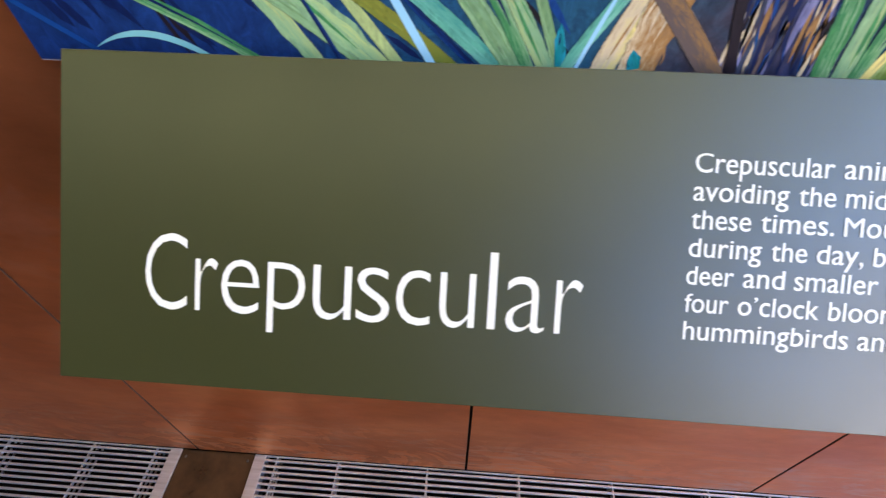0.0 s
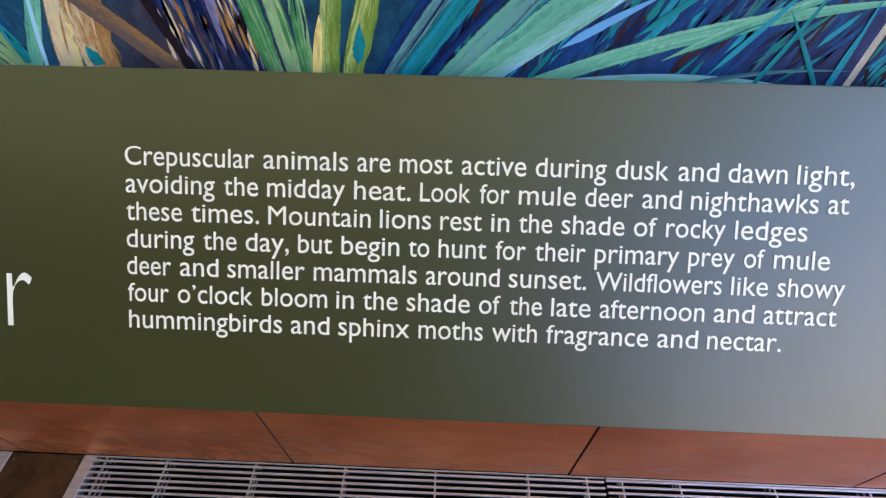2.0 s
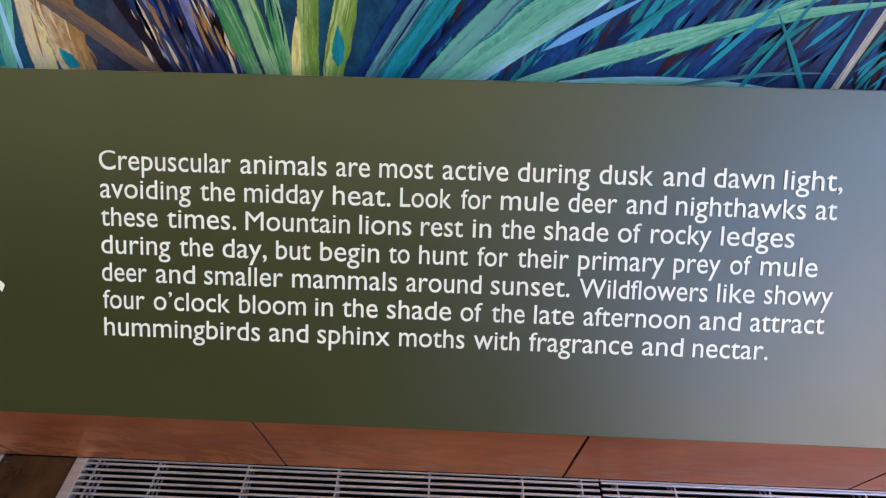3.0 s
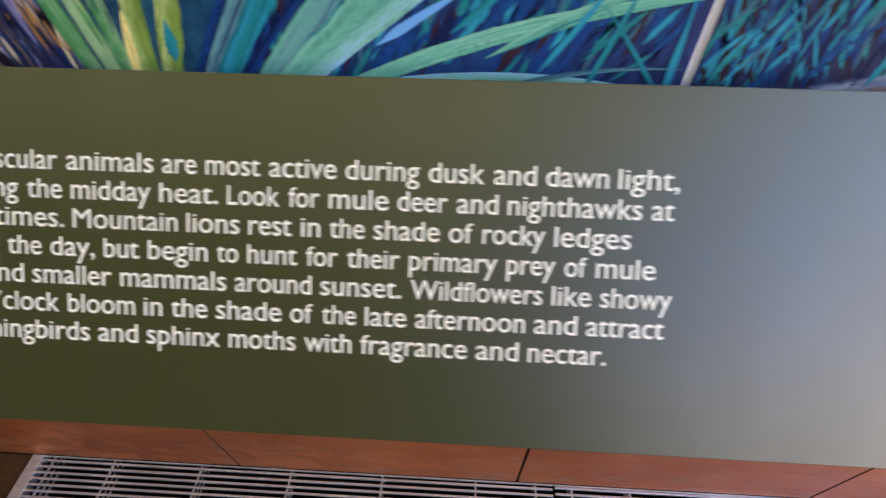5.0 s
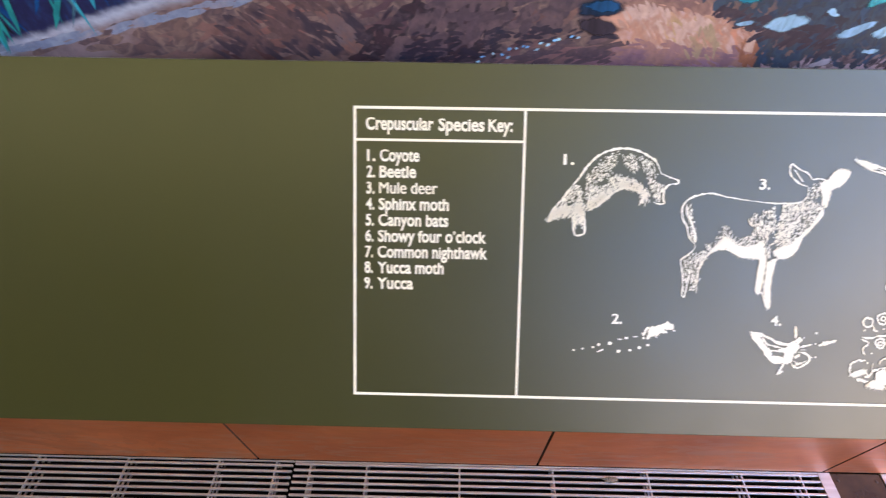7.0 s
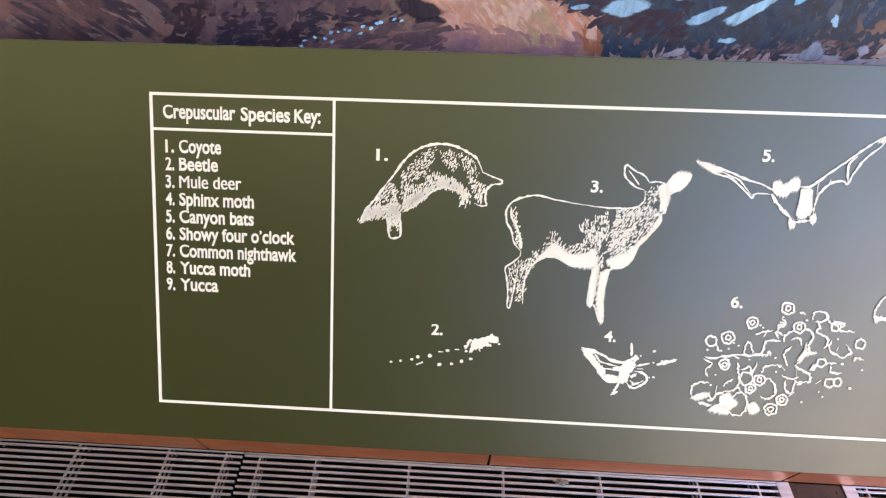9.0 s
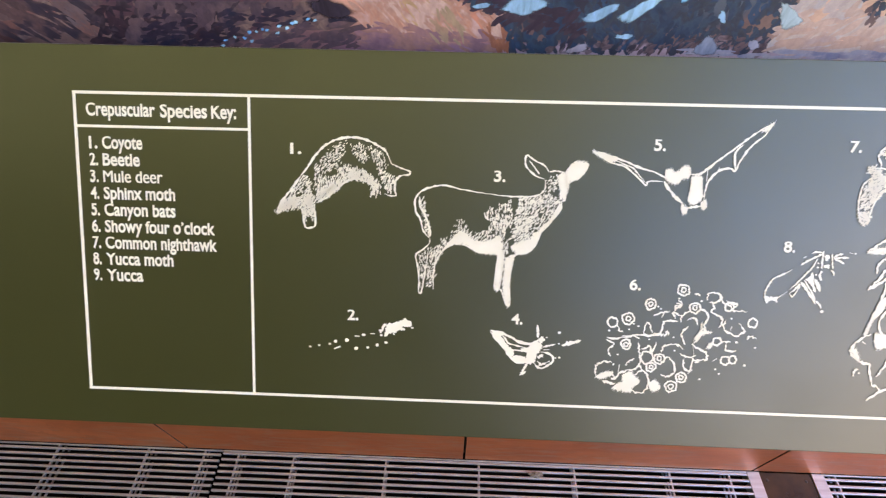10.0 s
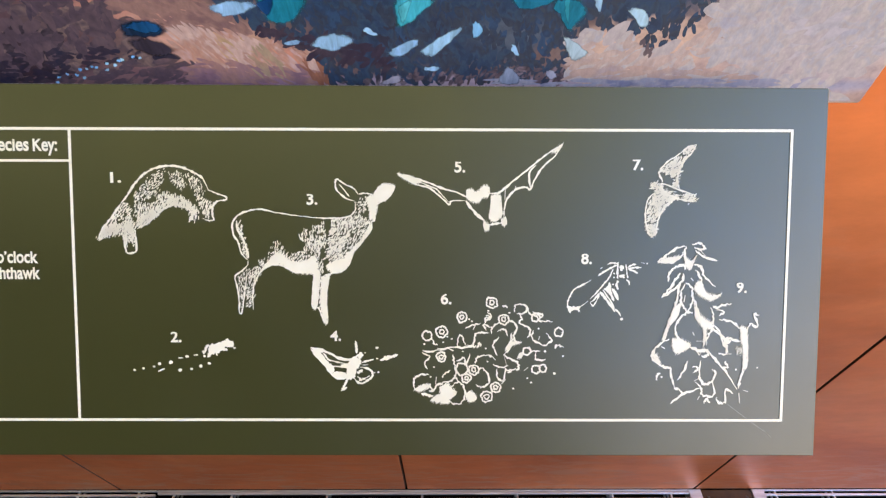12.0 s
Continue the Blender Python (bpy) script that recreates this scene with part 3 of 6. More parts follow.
def mass(fig, pts, angle):
    """Solid print whose border frays into short marks."""
    fill(fig, pts)
    bm = bmesh.new()
    q = smooth([(a / 1000, b / 1000) for a, b in pts + pts[:1]], 6)
    for a, b in zip(q, q[1:]):
        for k in range(max(1, round((b - a).length / 0.0007))):
            c = a.lerp(b, random.random())
            t = radians(angle) + random.uniform(-0.4, 0.4)
            d, w = Vector((math.cos(t), math.sin(t))) * random.uniform(0.0008, 0.0024), random.uniform(0.0002, 0.0004)
            e = Vector((-d.y, d.x)).normalized() * w
            bm.faces.new([bm.verts.new((*v, INK + 0.0001)) for v in (c - d, c + e, c + d, c - e)])
    settle(fig, "drawn_hatching", bm)


fig = figure("white printed arched speckled shape numbered one")
ink(fig, 1.7, [(1866.5, 209.7), (1872.1, 216.6), (1877.8, 225.2), (1885.2, 232.9), (1894.1, 238.0), (1906.3, 240.2), (1916.6, 238.9), (1926.8, 234.7), (1933.4, 229.6), (1937.4, 221.1)])
ink(fig, 1.3, [(1937.4, 221.1), (1945.0, 217.7), (1951.8, 215.4), (1951.4, 213.0), (1944.7, 211.6), (1941.1, 207.3), (1940.5, 201.3), (1941.5, 196.6), (1937.1, 196.1), (1932.8, 197.8)])
ink(fig, 1.4, [(1921.3, 194.7), (1924.2, 199.5), (1922.7, 203.8), (1916.7, 207.3), (1909.9, 208.5), (1902.8, 206.4), (1895.6, 201.2), (1888.2, 194.3), (1879.2, 189.0)])
ink(fig, 1.3, [(1877.7, 188.2), (1877.5, 183.8), (1878.2, 172.4), (1874.5, 169.5), (1870.1, 170.1), (1868.4, 178.5), (1866.8, 186.4)])
ink(fig, 1.6, [(1866.5, 209.7), (1860.7, 201.1), (1853.1, 191.6), (1846.3, 180.2)])
stipple(fig, 126, [(1846.2, 179.9), (1852.1, 189.0), (1858.5, 193.3), (1866.2, 191.6), (1865.0, 185.5), (1856.1, 183.4)], 70, 1.7)
stipple(fig, 162, [(1909.9, 209.0), (1902.8, 207.3), (1904.9, 212.4), (1913.7, 215.0), (1920.4, 211.6), (1927.1, 206.4), (1928.5, 199.5), (1922.2, 194.7), (1923.1, 203.0), (1917.6, 207.3)], 70, 1.7)
stipple(fig, 131, [(1879.2, 189.9), (1881.4, 197.7), (1894.1, 206.4), (1903.0, 209.8), (1901.0, 206.0), (1894.7, 200.8), (1888.2, 194.6)], 70, 1.7)
stipple(fig, 148, [(1866.8, 186.4), (1869.4, 194.2), (1876.1, 196.0), (1877.6, 186.4), (1875.8, 176.8), (1871.9, 183.8), (1869.7, 171.5)], 70, 1.7)
stipple(fig, 150, [(1866.4, 208.0), (1871.9, 213.2), (1876.3, 199.4), (1876.4, 187.3), (1865.0, 186.4), (1856.2, 184.6), (1853.0, 189.0), (1860.6, 199.4)], 60, 1.5)
stipple(fig, 150, [(1877.5, 220.1), (1882.8, 221.8), (1884.6, 208.1), (1894.4, 211.5), (1901.1, 206.4), (1888.2, 194.3), (1878.3, 189.9)], 75, 1.5)
stipple(fig, 150, [(1882.8, 221.8), (1888.5, 230.3), (1902.7, 237.2), (1900.4, 227.0), (1894.7, 216.7), (1884.8, 211.5)], 50, 1.0)
stipple(fig, 90, [(1894.5, 213.3), (1901.8, 220.1), (1910.3, 216.7), (1915.2, 211.6), (1902.8, 206.4)], 80, 1.5)
stipple(fig, 70, [(1906.0, 234.6), (1916.4, 234.7), (1919.5, 227.0), (1919.1, 220.2), (1912.3, 221.9), (1909.1, 227.0)], 60, 1.1)
stipple(fig, 70, [(1919.8, 233.8), (1928.3, 231.3), (1933.2, 223.6), (1931.1, 216.8), (1929.1, 211.6), (1926.1, 220.2), (1922.1, 227.0)], 75, 1.2)
stipple(fig, 60, [(1927.5, 213.3), (1934.5, 215.1), (1940.2, 207.3), (1937.2, 197.8), (1933.1, 204.7)], 70, 1.5)
fig = figure("white printed four-legged speckled shape numbered three")
ink(fig, 1.3, [(1968.1, 164.1), (1963.3, 170.0), (1961.1, 178.4), (1957.2, 185.1), (1956.7, 193.5), (1961.1, 200.2), (1969.7, 204.0), (1980.6, 205.2), (1994.7, 202.2), (2011.4, 200.0)])
ink(fig, 1.1, [(2011.4, 200.0), (2028.1, 198.3), (2039.8, 198.2), (2049.8, 199.1), (2054.9, 202.1), (2057.0, 206.2), (2056.4, 211.2)])
ink(fig, 1.5, [(1960.1, 196.0), (1960.7, 188.5), (1963.8, 183.5), (1968.4, 171.7), (1969.0, 165.0)])
ink(fig, 1.3, [(2056.4, 212.0), (2048.5, 215.0), (2041.9, 221.0), (2040.7, 227.6), (2042.9, 229.7), (2048.7, 225.5), (2055.3, 222.7), (2059.4, 217.8)])
ink(fig, 1.2, [(2043.7, 226.0), (2047.8, 221.1), (2051.8, 216.1)])
ink(fig, 1.2, [(2059.4, 217.8), (2065.2, 218.6), (2071.0, 217.0)])
mass(fig, [(2071.0, 216.2), (2075.3, 222.8), (2081.1, 226.1), (2088.6, 224.4), (2086.5, 217.8), (2082.1, 213.4), (2075.4, 210.4), (2073.0, 206.7)], 60)
mass(fig, [(2066.0, 214.5), (2071.0, 217.0), (2074.3, 210.4), (2073.3, 200.4), (2069.1, 197.4), (2068.4, 205.4)], 60)
ink(fig, 1.2, [(2072.6, 207.1), (2072.4, 197.1), (2070.2, 195.4), (2069.5, 188.8), (2064.7, 182.1), (2059.5, 175.3), (2055.7, 171.1)])
ink(fig, 1.3, [(2055.7, 171.1), (2052.6, 163.5), (2049.1, 157.6), (2043.9, 154.1), (2037.2, 153.3), (2033.7, 148.2), (2032.5, 132.8), (2033.7, 112.9)])
ink(fig, 1.2, [(2033.7, 112.9), (2030.8, 112.9), (2027.9, 120.7), (2025.5, 125.0), (2020.9, 126.2), (2021.9, 139.6), (2022.3, 153.2)])
ink(fig, 1.3, [(2022.3, 153.2), (2015.2, 153.6), (2006.7, 154.1), (2000.9, 157.4), (1995.0, 160.0), (1988.3, 159.9), (1981.4, 156.5), (1976.1, 149.7), (1973.3, 142.9), (1972.1, 132.6), (1972.6, 123.1)])
ink(fig, 1.1, [(1969.0, 164.1), (1968.0, 159.0), (1961.0, 153.1), (1957.9, 149.7), (1959.6, 141.1), (1960.9, 130.9), (1961.1, 120.9), (1963.1, 120.9), (1964.9, 132.6), (1966.5, 142.9), (1967.9, 156.5)])
mass(fig, [(1978.8, 154.8), (1986.7, 164.2), (1993.7, 170.1), (2001.9, 164.2), (2013.7, 162.5), (2023.9, 166.8), (2024.0, 153.6), (2006.7, 154.4), (2000.9, 157.8), (1995.1, 160.3), (1988.3, 160.3), (1981.4, 156.9)], 60)
mass(fig, [(2037.2, 153.6), (2033.1, 159.2), (2039.0, 162.6), (2047.6, 166.0), (2055.3, 174.5), (2061.3, 180.4), (2068.5, 192.9), (2069.5, 188.8), (2064.7, 182.1), (2059.5, 175.3), (2055.7, 171.1), (2052.6, 163.5), (2049.1, 157.6), (2043.9, 154.5)], 60)
mass(fig, [(2022.6, 153.2), (2027.0, 154.1), (2025.0, 126.7), (2021.3, 126.5)], 60)
mass(fig, [(2029.0, 149.9), (2035.1, 151.6), (2032.5, 132.8), (2033.4, 113.3), (2030.8, 113.4), (2027.8, 129.3)], 60)
stipple(fig, 240, [(1982.3, 159.1), (1987.8, 171.8), (1991.5, 181.0), (1997.2, 175.2), (2003.7, 168.4), (2010.6, 171.8), (2019.1, 175.2), (2025.8, 173.6), (2024.5, 156.6), (1993.6, 166.7)], 65, 1.1)
stipple(fig, 150, [(2010.9, 181.9), (2016.1, 188.6), (2031.3, 194.5), (2032.6, 178.6), (2027.4, 168.5), (2017.4, 175.2)], 85, 1.5)
stipple(fig, 330, [(2032.4, 166.8), (2038.1, 197.0), (2051.5, 197.4), (2054.8, 193.7), (2051.2, 180.3), (2044.3, 171.9), (2051.0, 170.2), (2037.3, 160.1)], 50, 1.5)
stipple(fig, 200, [(2051.5, 197.4), (2058.3, 202.9), (2069.0, 194.6), (2061.3, 180.4), (2047.6, 166.9), (2052.9, 183.7)], 55, 1.2)
stipple(fig, 140, [(1969.6, 156.5), (1976.4, 159.1), (1983.4, 166.7), (1978.7, 153.1), (1974.2, 144.6), (1971.7, 124.0), (1966.7, 125.7), (1967.3, 142.9)], 60, 1.2)
stipple(fig, 60, [(1960.9, 195.2), (1963.8, 191.8), (1968.4, 171.7), (1969.0, 165.0), (1965.1, 171.7), (1962.4, 181.8)], 60, 1.2)
stipple(fig, 60, [(1960.0, 149.7), (1967.0, 156.5), (1965.0, 136.0), (1962.3, 122.3), (1960.8, 141.1)], 80, 1.0)
stipple(fig, 80, [(2025.7, 168.5), (2030.5, 160.1), (2029.4, 146.4), (2031.3, 119.0), (2025.7, 132.7)], 80, 1.2)
stipple(fig, 50, [(2057.6, 211.2), (2065.2, 217.0), (2068.4, 212.0), (2064.1, 202.9), (2059.1, 204.6)], 60, 1.0)
fig = figure("white printed V-shaped outline numbered five")
ink(fig, 1.7, [(2090.9, 234.5), (2100.8, 232.0), (2114.5, 227.8), (2128.3, 222.5), (2139.1, 219.5), (2147.5, 215.7)])
ink(fig, 1.3, [(2091.6, 233.8), (2105.3, 226.3), (2116.1, 223.3), (2123.7, 218.0), (2133.2, 209.6), (2135.2, 212.4), (2146.0, 212.7)])
ink(fig, 1.0, [(2103.8, 229.6), (2116.1, 224.8), (2122.2, 222.5), (2126.8, 218.0), (2132.9, 211.1)])
mass(fig, [(2091.6, 234.4), (2100.8, 231.7), (2109.9, 228.5), (2105.3, 226.6), (2097.7, 230.0)], 80)
mass(fig, [(2147.5, 221.1), (2151.3, 221.8), (2154.4, 219.6), (2159.0, 222.6), (2162.0, 224.6), (2165.4, 223.4), (2165.2, 216.5), (2160.6, 215.0), (2156.0, 211.2), (2150.6, 212.7), (2147.5, 215.7)], 80)
ink(fig, 2.2, [(2146.8, 212.7), (2151.4, 206.6), (2156.1, 201.3), (2161.5, 196.7)])
ink(fig, 1.6, [(2161.5, 197.5), (2162.3, 189.8), (2165.4, 189.8), (2165.4, 192.6), (2171.5, 194.1), (2179.2, 195.2)])
mass(fig, [(2161.5, 196.7), (2162.6, 189.0), (2165.7, 189.8), (2165.1, 192.9)], 80)
mass(fig, [(2167.5, 216.6), (2174.4, 217.0), (2175.7, 208.2), (2176.1, 200.6), (2170.0, 195.9), (2166.1, 199.0), (2166.8, 206.7)], 80)
ink(fig, 1.5, [(2165.1, 218.8), (2172.8, 218.8), (2178.9, 223.4), (2188.0, 231.0), (2198.5, 239.3), (2210.5, 249.1), (2225.2, 258.8)])
ink(fig, 1.4, [(2225.2, 258.8), (2218.9, 249.1), (2209.2, 240.1), (2203.3, 231.0), (2199.1, 221.9), (2195.7, 223.7), (2187.3, 221.9), (2180.5, 214.3), (2178.3, 206.7), (2177.7, 199.0)])
ink(fig, 1.2, [(2178.9, 223.4), (2178.7, 213.5)])
ink(fig, 1.3, [(2203.8, 241.5), (2198.3, 235.5), (2199.1, 222.7)])
ink(fig, 1.2, [(2187.3, 224.6), (2187.3, 221.6)])
mass(fig, [(2216.6, 252.1), (2225.2, 258.8), (2220.3, 252.8)], 80)
mass(fig, [(2175.8, 197.5), (2179.2, 199.0), (2180.3, 195.2), (2178.5, 192.6), (2176.5, 194.1)], 80)
fig = figure("white printed crescent shape numbered seven")
ink(fig, 1.3, [(2333.6, 258.3), (2326.7, 256.5), (2319.2, 250.4), (2310.2, 244.3), (2304.3, 237.4), (2304.2, 233.5), (2306.2, 230.5), (2306.3, 227.1)])
ink(fig, 1.2, [(2333.6, 258.3), (2330.0, 251.9), (2324.1, 245.8), (2320.6, 238.2), (2318.6, 230.5), (2319.7, 224.3), (2323.8, 219.7)])
stipple(fig, 52, [(2333.6, 258.0), (2327.5, 256.2), (2322.3, 252.2), (2325.8, 250.4), (2330.0, 252.7)], 45, 1.4)
stipple(fig, 44, [(2320.6, 238.9), (2317.8, 231.3), (2314.9, 225.9), (2319.8, 222.0), (2319.0, 229.7)], 45, 1.4)
stipple(fig, 150, [(2305.9, 237.4), (2319.3, 248.9), (2324.8, 248.1), (2319.9, 236.6), (2315.5, 231.3)], 45, 1.7)
stipple(fig, 71, [(2296.7, 226.3), (2300.8, 227.4), (2304.8, 225.8), (2308.1, 221.2), (2301.9, 220.0), (2298.7, 223.1)], 45, 1.4)
ink(fig, 1.2, [(2300.1, 226.6), (2309.5, 226.2), (2319.0, 222.5), (2331.7, 218.2)])
ink(fig, 1.4, [(2301.9, 220.0), (2309.8, 218.9), (2317.8, 215.4), (2325.7, 213.5), (2335.4, 212.3)])
stipple(fig, 65, [(2323.9, 218.2), (2331.7, 218.2), (2334.1, 216.3), (2334.3, 212.8), (2325.6, 213.8)], 45, 1.4)
stipple(fig, 50, [(2304.9, 224.3), (2316.0, 220.5), (2323.9, 216.6), (2319.3, 214.8), (2306.6, 219.7)], 150, 1.3)
ink(fig, 1.3, [(2300.4, 219.7), (2295.2, 213.5), (2293.5, 204.1), (2293.9, 194.8), (2296.2, 186.9), (2300.4, 182.7)])
ink(fig, 1.2, [(2317.0, 215.4), (2311.7, 210.4), (2305.8, 202.6), (2303.1, 193.2), (2301.9, 183.8)])
stipple(fig, 259, [(2300.4, 218.9), (2306.6, 219.7), (2317.0, 215.1), (2311.0, 209.6), (2305.7, 204.2), (2300.8, 209.1), (2296.4, 209.6)], 45, 1.4)
stipple(fig, 90, [(2294.7, 194.0), (2299.9, 193.5), (2302.7, 194.8), (2301.9, 184.1), (2300.0, 183.0), (2296.2, 187.7)], 45, 1.4)
stipple(fig, 70, [(2295.1, 196.3), (2295.4, 207.3), (2302.4, 208.0), (2305.0, 202.6), (2301.4, 194.8)], 45, 1.7)
fig = figure("white printed winged outline numbered four")
ink(fig, 2.0, [(2019.2, 91.3), (2027.5, 89.7), (2035.0, 86.7), (2042.5, 82.8), (2051.6, 81.3), (2057.7, 84.4), (2061.5, 87.5)])
ink(fig, 2.0, [(2019.1, 90.5), (2024.3, 84.3), (2030.2, 78.1), (2036.1, 69.6), (2042.9, 65.7), (2048.2, 65.7)])
ink(fig, 1.2, [(2028.9, 88.2), (2033.4, 82.0), (2036.4, 80.5), (2050.0, 77.4)])
ink(fig, 1.2, [(2021.4, 89.0), (2031.7, 77.4), (2039.3, 75.8), (2048.4, 75.1)])
fill(fig, [(2019.2, 91.6), (2029.0, 89.0), (2028.2, 86.7), (2034.8, 78.1), (2038.5, 75.0), (2036.9, 70.4), (2030.2, 77.4), (2023.6, 85.1)])
fill(fig, [(2050.8, 81.3), (2056.2, 83.6), (2060.7, 81.3), (2059.8, 76.7), (2056.7, 72.0), (2055.1, 65.7), (2048.2, 65.7), (2049.2, 74.3)])
fill(fig, [(2036.9, 70.1), (2040.7, 71.6), (2048.3, 70.1), (2048.2, 65.7), (2042.9, 66.0)])
fill(fig, [(2043.9, 77.4), (2050.0, 77.9), (2049.9, 74.3), (2044.6, 75.1)])
fill(fig, [(2057.7, 85.2), (2060.0, 87.5), (2063.0, 86.0), (2061.4, 82.9), (2058.4, 82.9)])
ink(fig, 1.7, [(2056.1, 96.8), (2057.0, 92.1), (2057.0, 86.7)])
ink(fig, 2.0, [(2055.8, 97.1), (2056.4, 96.0)])
ink(fig, 1.5, [(2061.4, 79.0), (2066.7, 80.6), (2071.3, 81.8)])
ink(fig, 1.5, [(2062.1, 76.7), (2066.7, 77.0)])
ink(fig, 1.6, [(2059.8, 75.1), (2065.1, 74.3), (2069.6, 71.7), (2069.9, 67.3), (2065.0, 63.4), (2061.1, 61.4), (2057.3, 62.9), (2055.1, 65.7)])
fill(fig, [(2057.4, 67.3), (2062.0, 65.8), (2068.1, 68.1), (2064.2, 65.0), (2060.4, 63.4)])
fill(fig, [(2057.5, 71.7), (2062.1, 73.6), (2060.5, 70.7), (2058.2, 69.2)])
ink(fig, 2.2, [(2049.8, 65.7), (2047.4, 61.0), (2045.8, 57.9)])
fill(fig, [(2043.8, 54.4), (2045.3, 57.9), (2048.9, 58.7), (2047.3, 56.0)])
ink(fig, 2.6, [(2076.6, 80.9), (2081.9, 82.9), (2088.0, 84.5), (2091.1, 85.7)])
fill(fig, [(2078.9, 83.7), (2083.5, 84.8), (2082.7, 80.6)])
dot(fig, 2074.1, 91.4, 2.4)
dot(fig, 2074.0, 82.4, 1.4)
dot(fig, 2075.0, 70.9, 1.8)
dot(fig, 2064.1, 87.2, 1.2)
dot(fig, 2071.9, 70.5, 1.2)
fig = figure("white printed wing-shaped outline numbered eight")
ink(fig, 1.3, [(2249.9, 147.8), (2242.5, 143.7), (2235.9, 139.9), (2233.0, 134.6), (2231.2, 130.1), (2231.0, 126.3)])
fill(fig, [(2230.7, 127.5), (2234.0, 126.3), (2240.0, 126.3), (2244.5, 127.8), (2240.8, 124.5), (2241.6, 121.4), (2238.6, 123.0), (2234.8, 122.9), (2233.0, 120.5), (2231.1, 124.0)])
ink(fig, 1.4, [(2243.7, 127.5), (2248.1, 130.6)])
ink(fig, 1.2, [(2249.6, 132.4), (2254.7, 137.7), (2259.7, 143.7), (2264.0, 149.0)])
ink(fig, 1.6, [(2255.7, 151.7), (2260.8, 155.0), (2267.4, 158.8), (2272.6, 161.0)])
ink(fig, 1.3, [(2257.3, 157.4), (2259.4, 158.7)])
ink(fig, 1.2, [(2262.9, 161.0), (2267.3, 162.2), (2271.8, 161.5)])
ink(fig, 1.4, [(2272.0, 163.2), (2271.7, 156.5), (2271.9, 149.0)])
fill(fig, [(2273.3, 160.3), (2276.3, 159.8), (2276.4, 156.5), (2273.8, 155.8)])
fill(fig, [(2272.9, 152.0), (2276.6, 152.8), (2277.4, 150.5), (2273.7, 150.2)])
ink(fig, 1.2, [(2278.5, 161.0), (2279.5, 153.5), (2280.3, 149.4)])
ink(fig, 1.3, [(2279.4, 158.0), (2283.0, 160.3), (2286.7, 161.3)])
ink(fig, 1.4, [(2280.1, 157.3), (2285.3, 158.4), (2291.0, 158.4)])
ink(fig, 1.4, [(2280.9, 156.8), (2285.4, 155.4), (2288.2, 153.6)])
ink(fig, 1.2, [(2291.1, 162.3), (2294.1, 161.8)])
dot(fig, 2295.9, 161.7, 1.3)
ink(fig, 1.3, [(2279.0, 148.3), (2281.0, 146.8), (2281.7, 144.2)])
ink(fig, 2.0, [(2272.3, 147.8), (2271.2, 143.8), (2272.5, 140.3)])
ink(fig, 1.3, [(2260.4, 144.5), (2264.7, 149.8), (2268.2, 157.3)])
ink(fig, 1.2, [(2249.7, 129.1), (2254.1, 133.2), (2256.9, 136.9), (2255.6, 132.4), (2252.3, 126.6), (2249.7, 129.1)])
ink(fig, 2.0, [(2257.6, 138.5), (2263.1, 131.7), (2270.2, 121.8)])
ink(fig, 1.2, [(2259.8, 140.0), (2265.3, 132.4), (2270.1, 124.1)])
ink(fig, 2.2, [(2264.9, 146.0), (2265.9, 138.5), (2269.1, 130.9)])
ink(fig, 2.0, [(2267.3, 141.2), (2270.4, 137.0), (2272.5, 131.2)])
fill(fig, [(2260.6, 140.7), (2265.7, 143.8), (2266.6, 138.5), (2263.6, 137.7)])
ink(fig, 1.3, [(2270.1, 124.1), (2272.9, 121.8), (2275.1, 118.0)])
dot(fig, 2275.9, 115.7, 2.6)
dot(fig, 2268.8, 153.5, 1.4)
dot(fig, 2268.9, 150.2, 1.4)
dot(fig, 2268.2, 144.5, 1.6)
fig = figure("white printed oval shape with a dotted trail numbered two")
fill(fig, [(1935.2, 93.4), (1942.8, 95.2), (1949.0, 97.7), (1950.6, 99.2), (1952.3, 97.3), (1955.3, 96.8), (1955.7, 92.6), (1952.5, 91.5), (1948.0, 91.8), (1950.9, 89.2), (1946.3, 88.7), (1942.8, 86.9), (1942.6, 84.1), (1940.6, 86.3), (1937.1, 85.3), (1935.5, 83.1), (1933.7, 84.1), (1935.0, 88.7)])
fill(fig, [(1935.2, 94.4), (1932.6, 93.0), (1931.6, 89.0), (1929.2, 88.4), (1931.5, 85.9), (1934.0, 90.3)])
dot(fig, 1873.5, 72.6, 2.0)
dot(fig, 1880.9, 74.0, 2.0)
dot(fig, 1889.6, 75.4, 2.2)
dot(fig, 1894.3, 77.8, 2.6)
ink(fig, 3.0, [(1892.8, 71.5), (1898.1, 73.7)])
dot(fig, 1903.4, 79.0, 3.0)
ink(fig, 2.8, [(1910.1, 82.8), (1913.7, 82.6)])
dot(fig, 1917.0, 84.0, 2.6)
ink(fig, 2.6, [(1922.7, 85.3), (1926.0, 85.1)])
dot(fig, 1931.4, 84.1, 2.0)
dot(fig, 1911.1, 72.4, 3.2)
dot(fig, 1920.6, 73.5, 2.4)
dot(fig, 1928.3, 76.0, 2.8)
dot(fig, 1935.2, 78.2, 2.4)
dot(fig, 1956.4, 91.1, 1.8)
fig = figure("white printed outline of a leafy flowering stalk numbered nine")
ink(fig, 1.8, [(2304.7, 162.8), (2310.3, 167.6), (2318.7, 173.5), (2326.3, 176.4)], 0.00065)
ink(fig, 1.8, [(2304.7, 162.4), (2315.3, 162.8), (2322.9, 166.7), (2325.6, 171.6)], 0.00065)
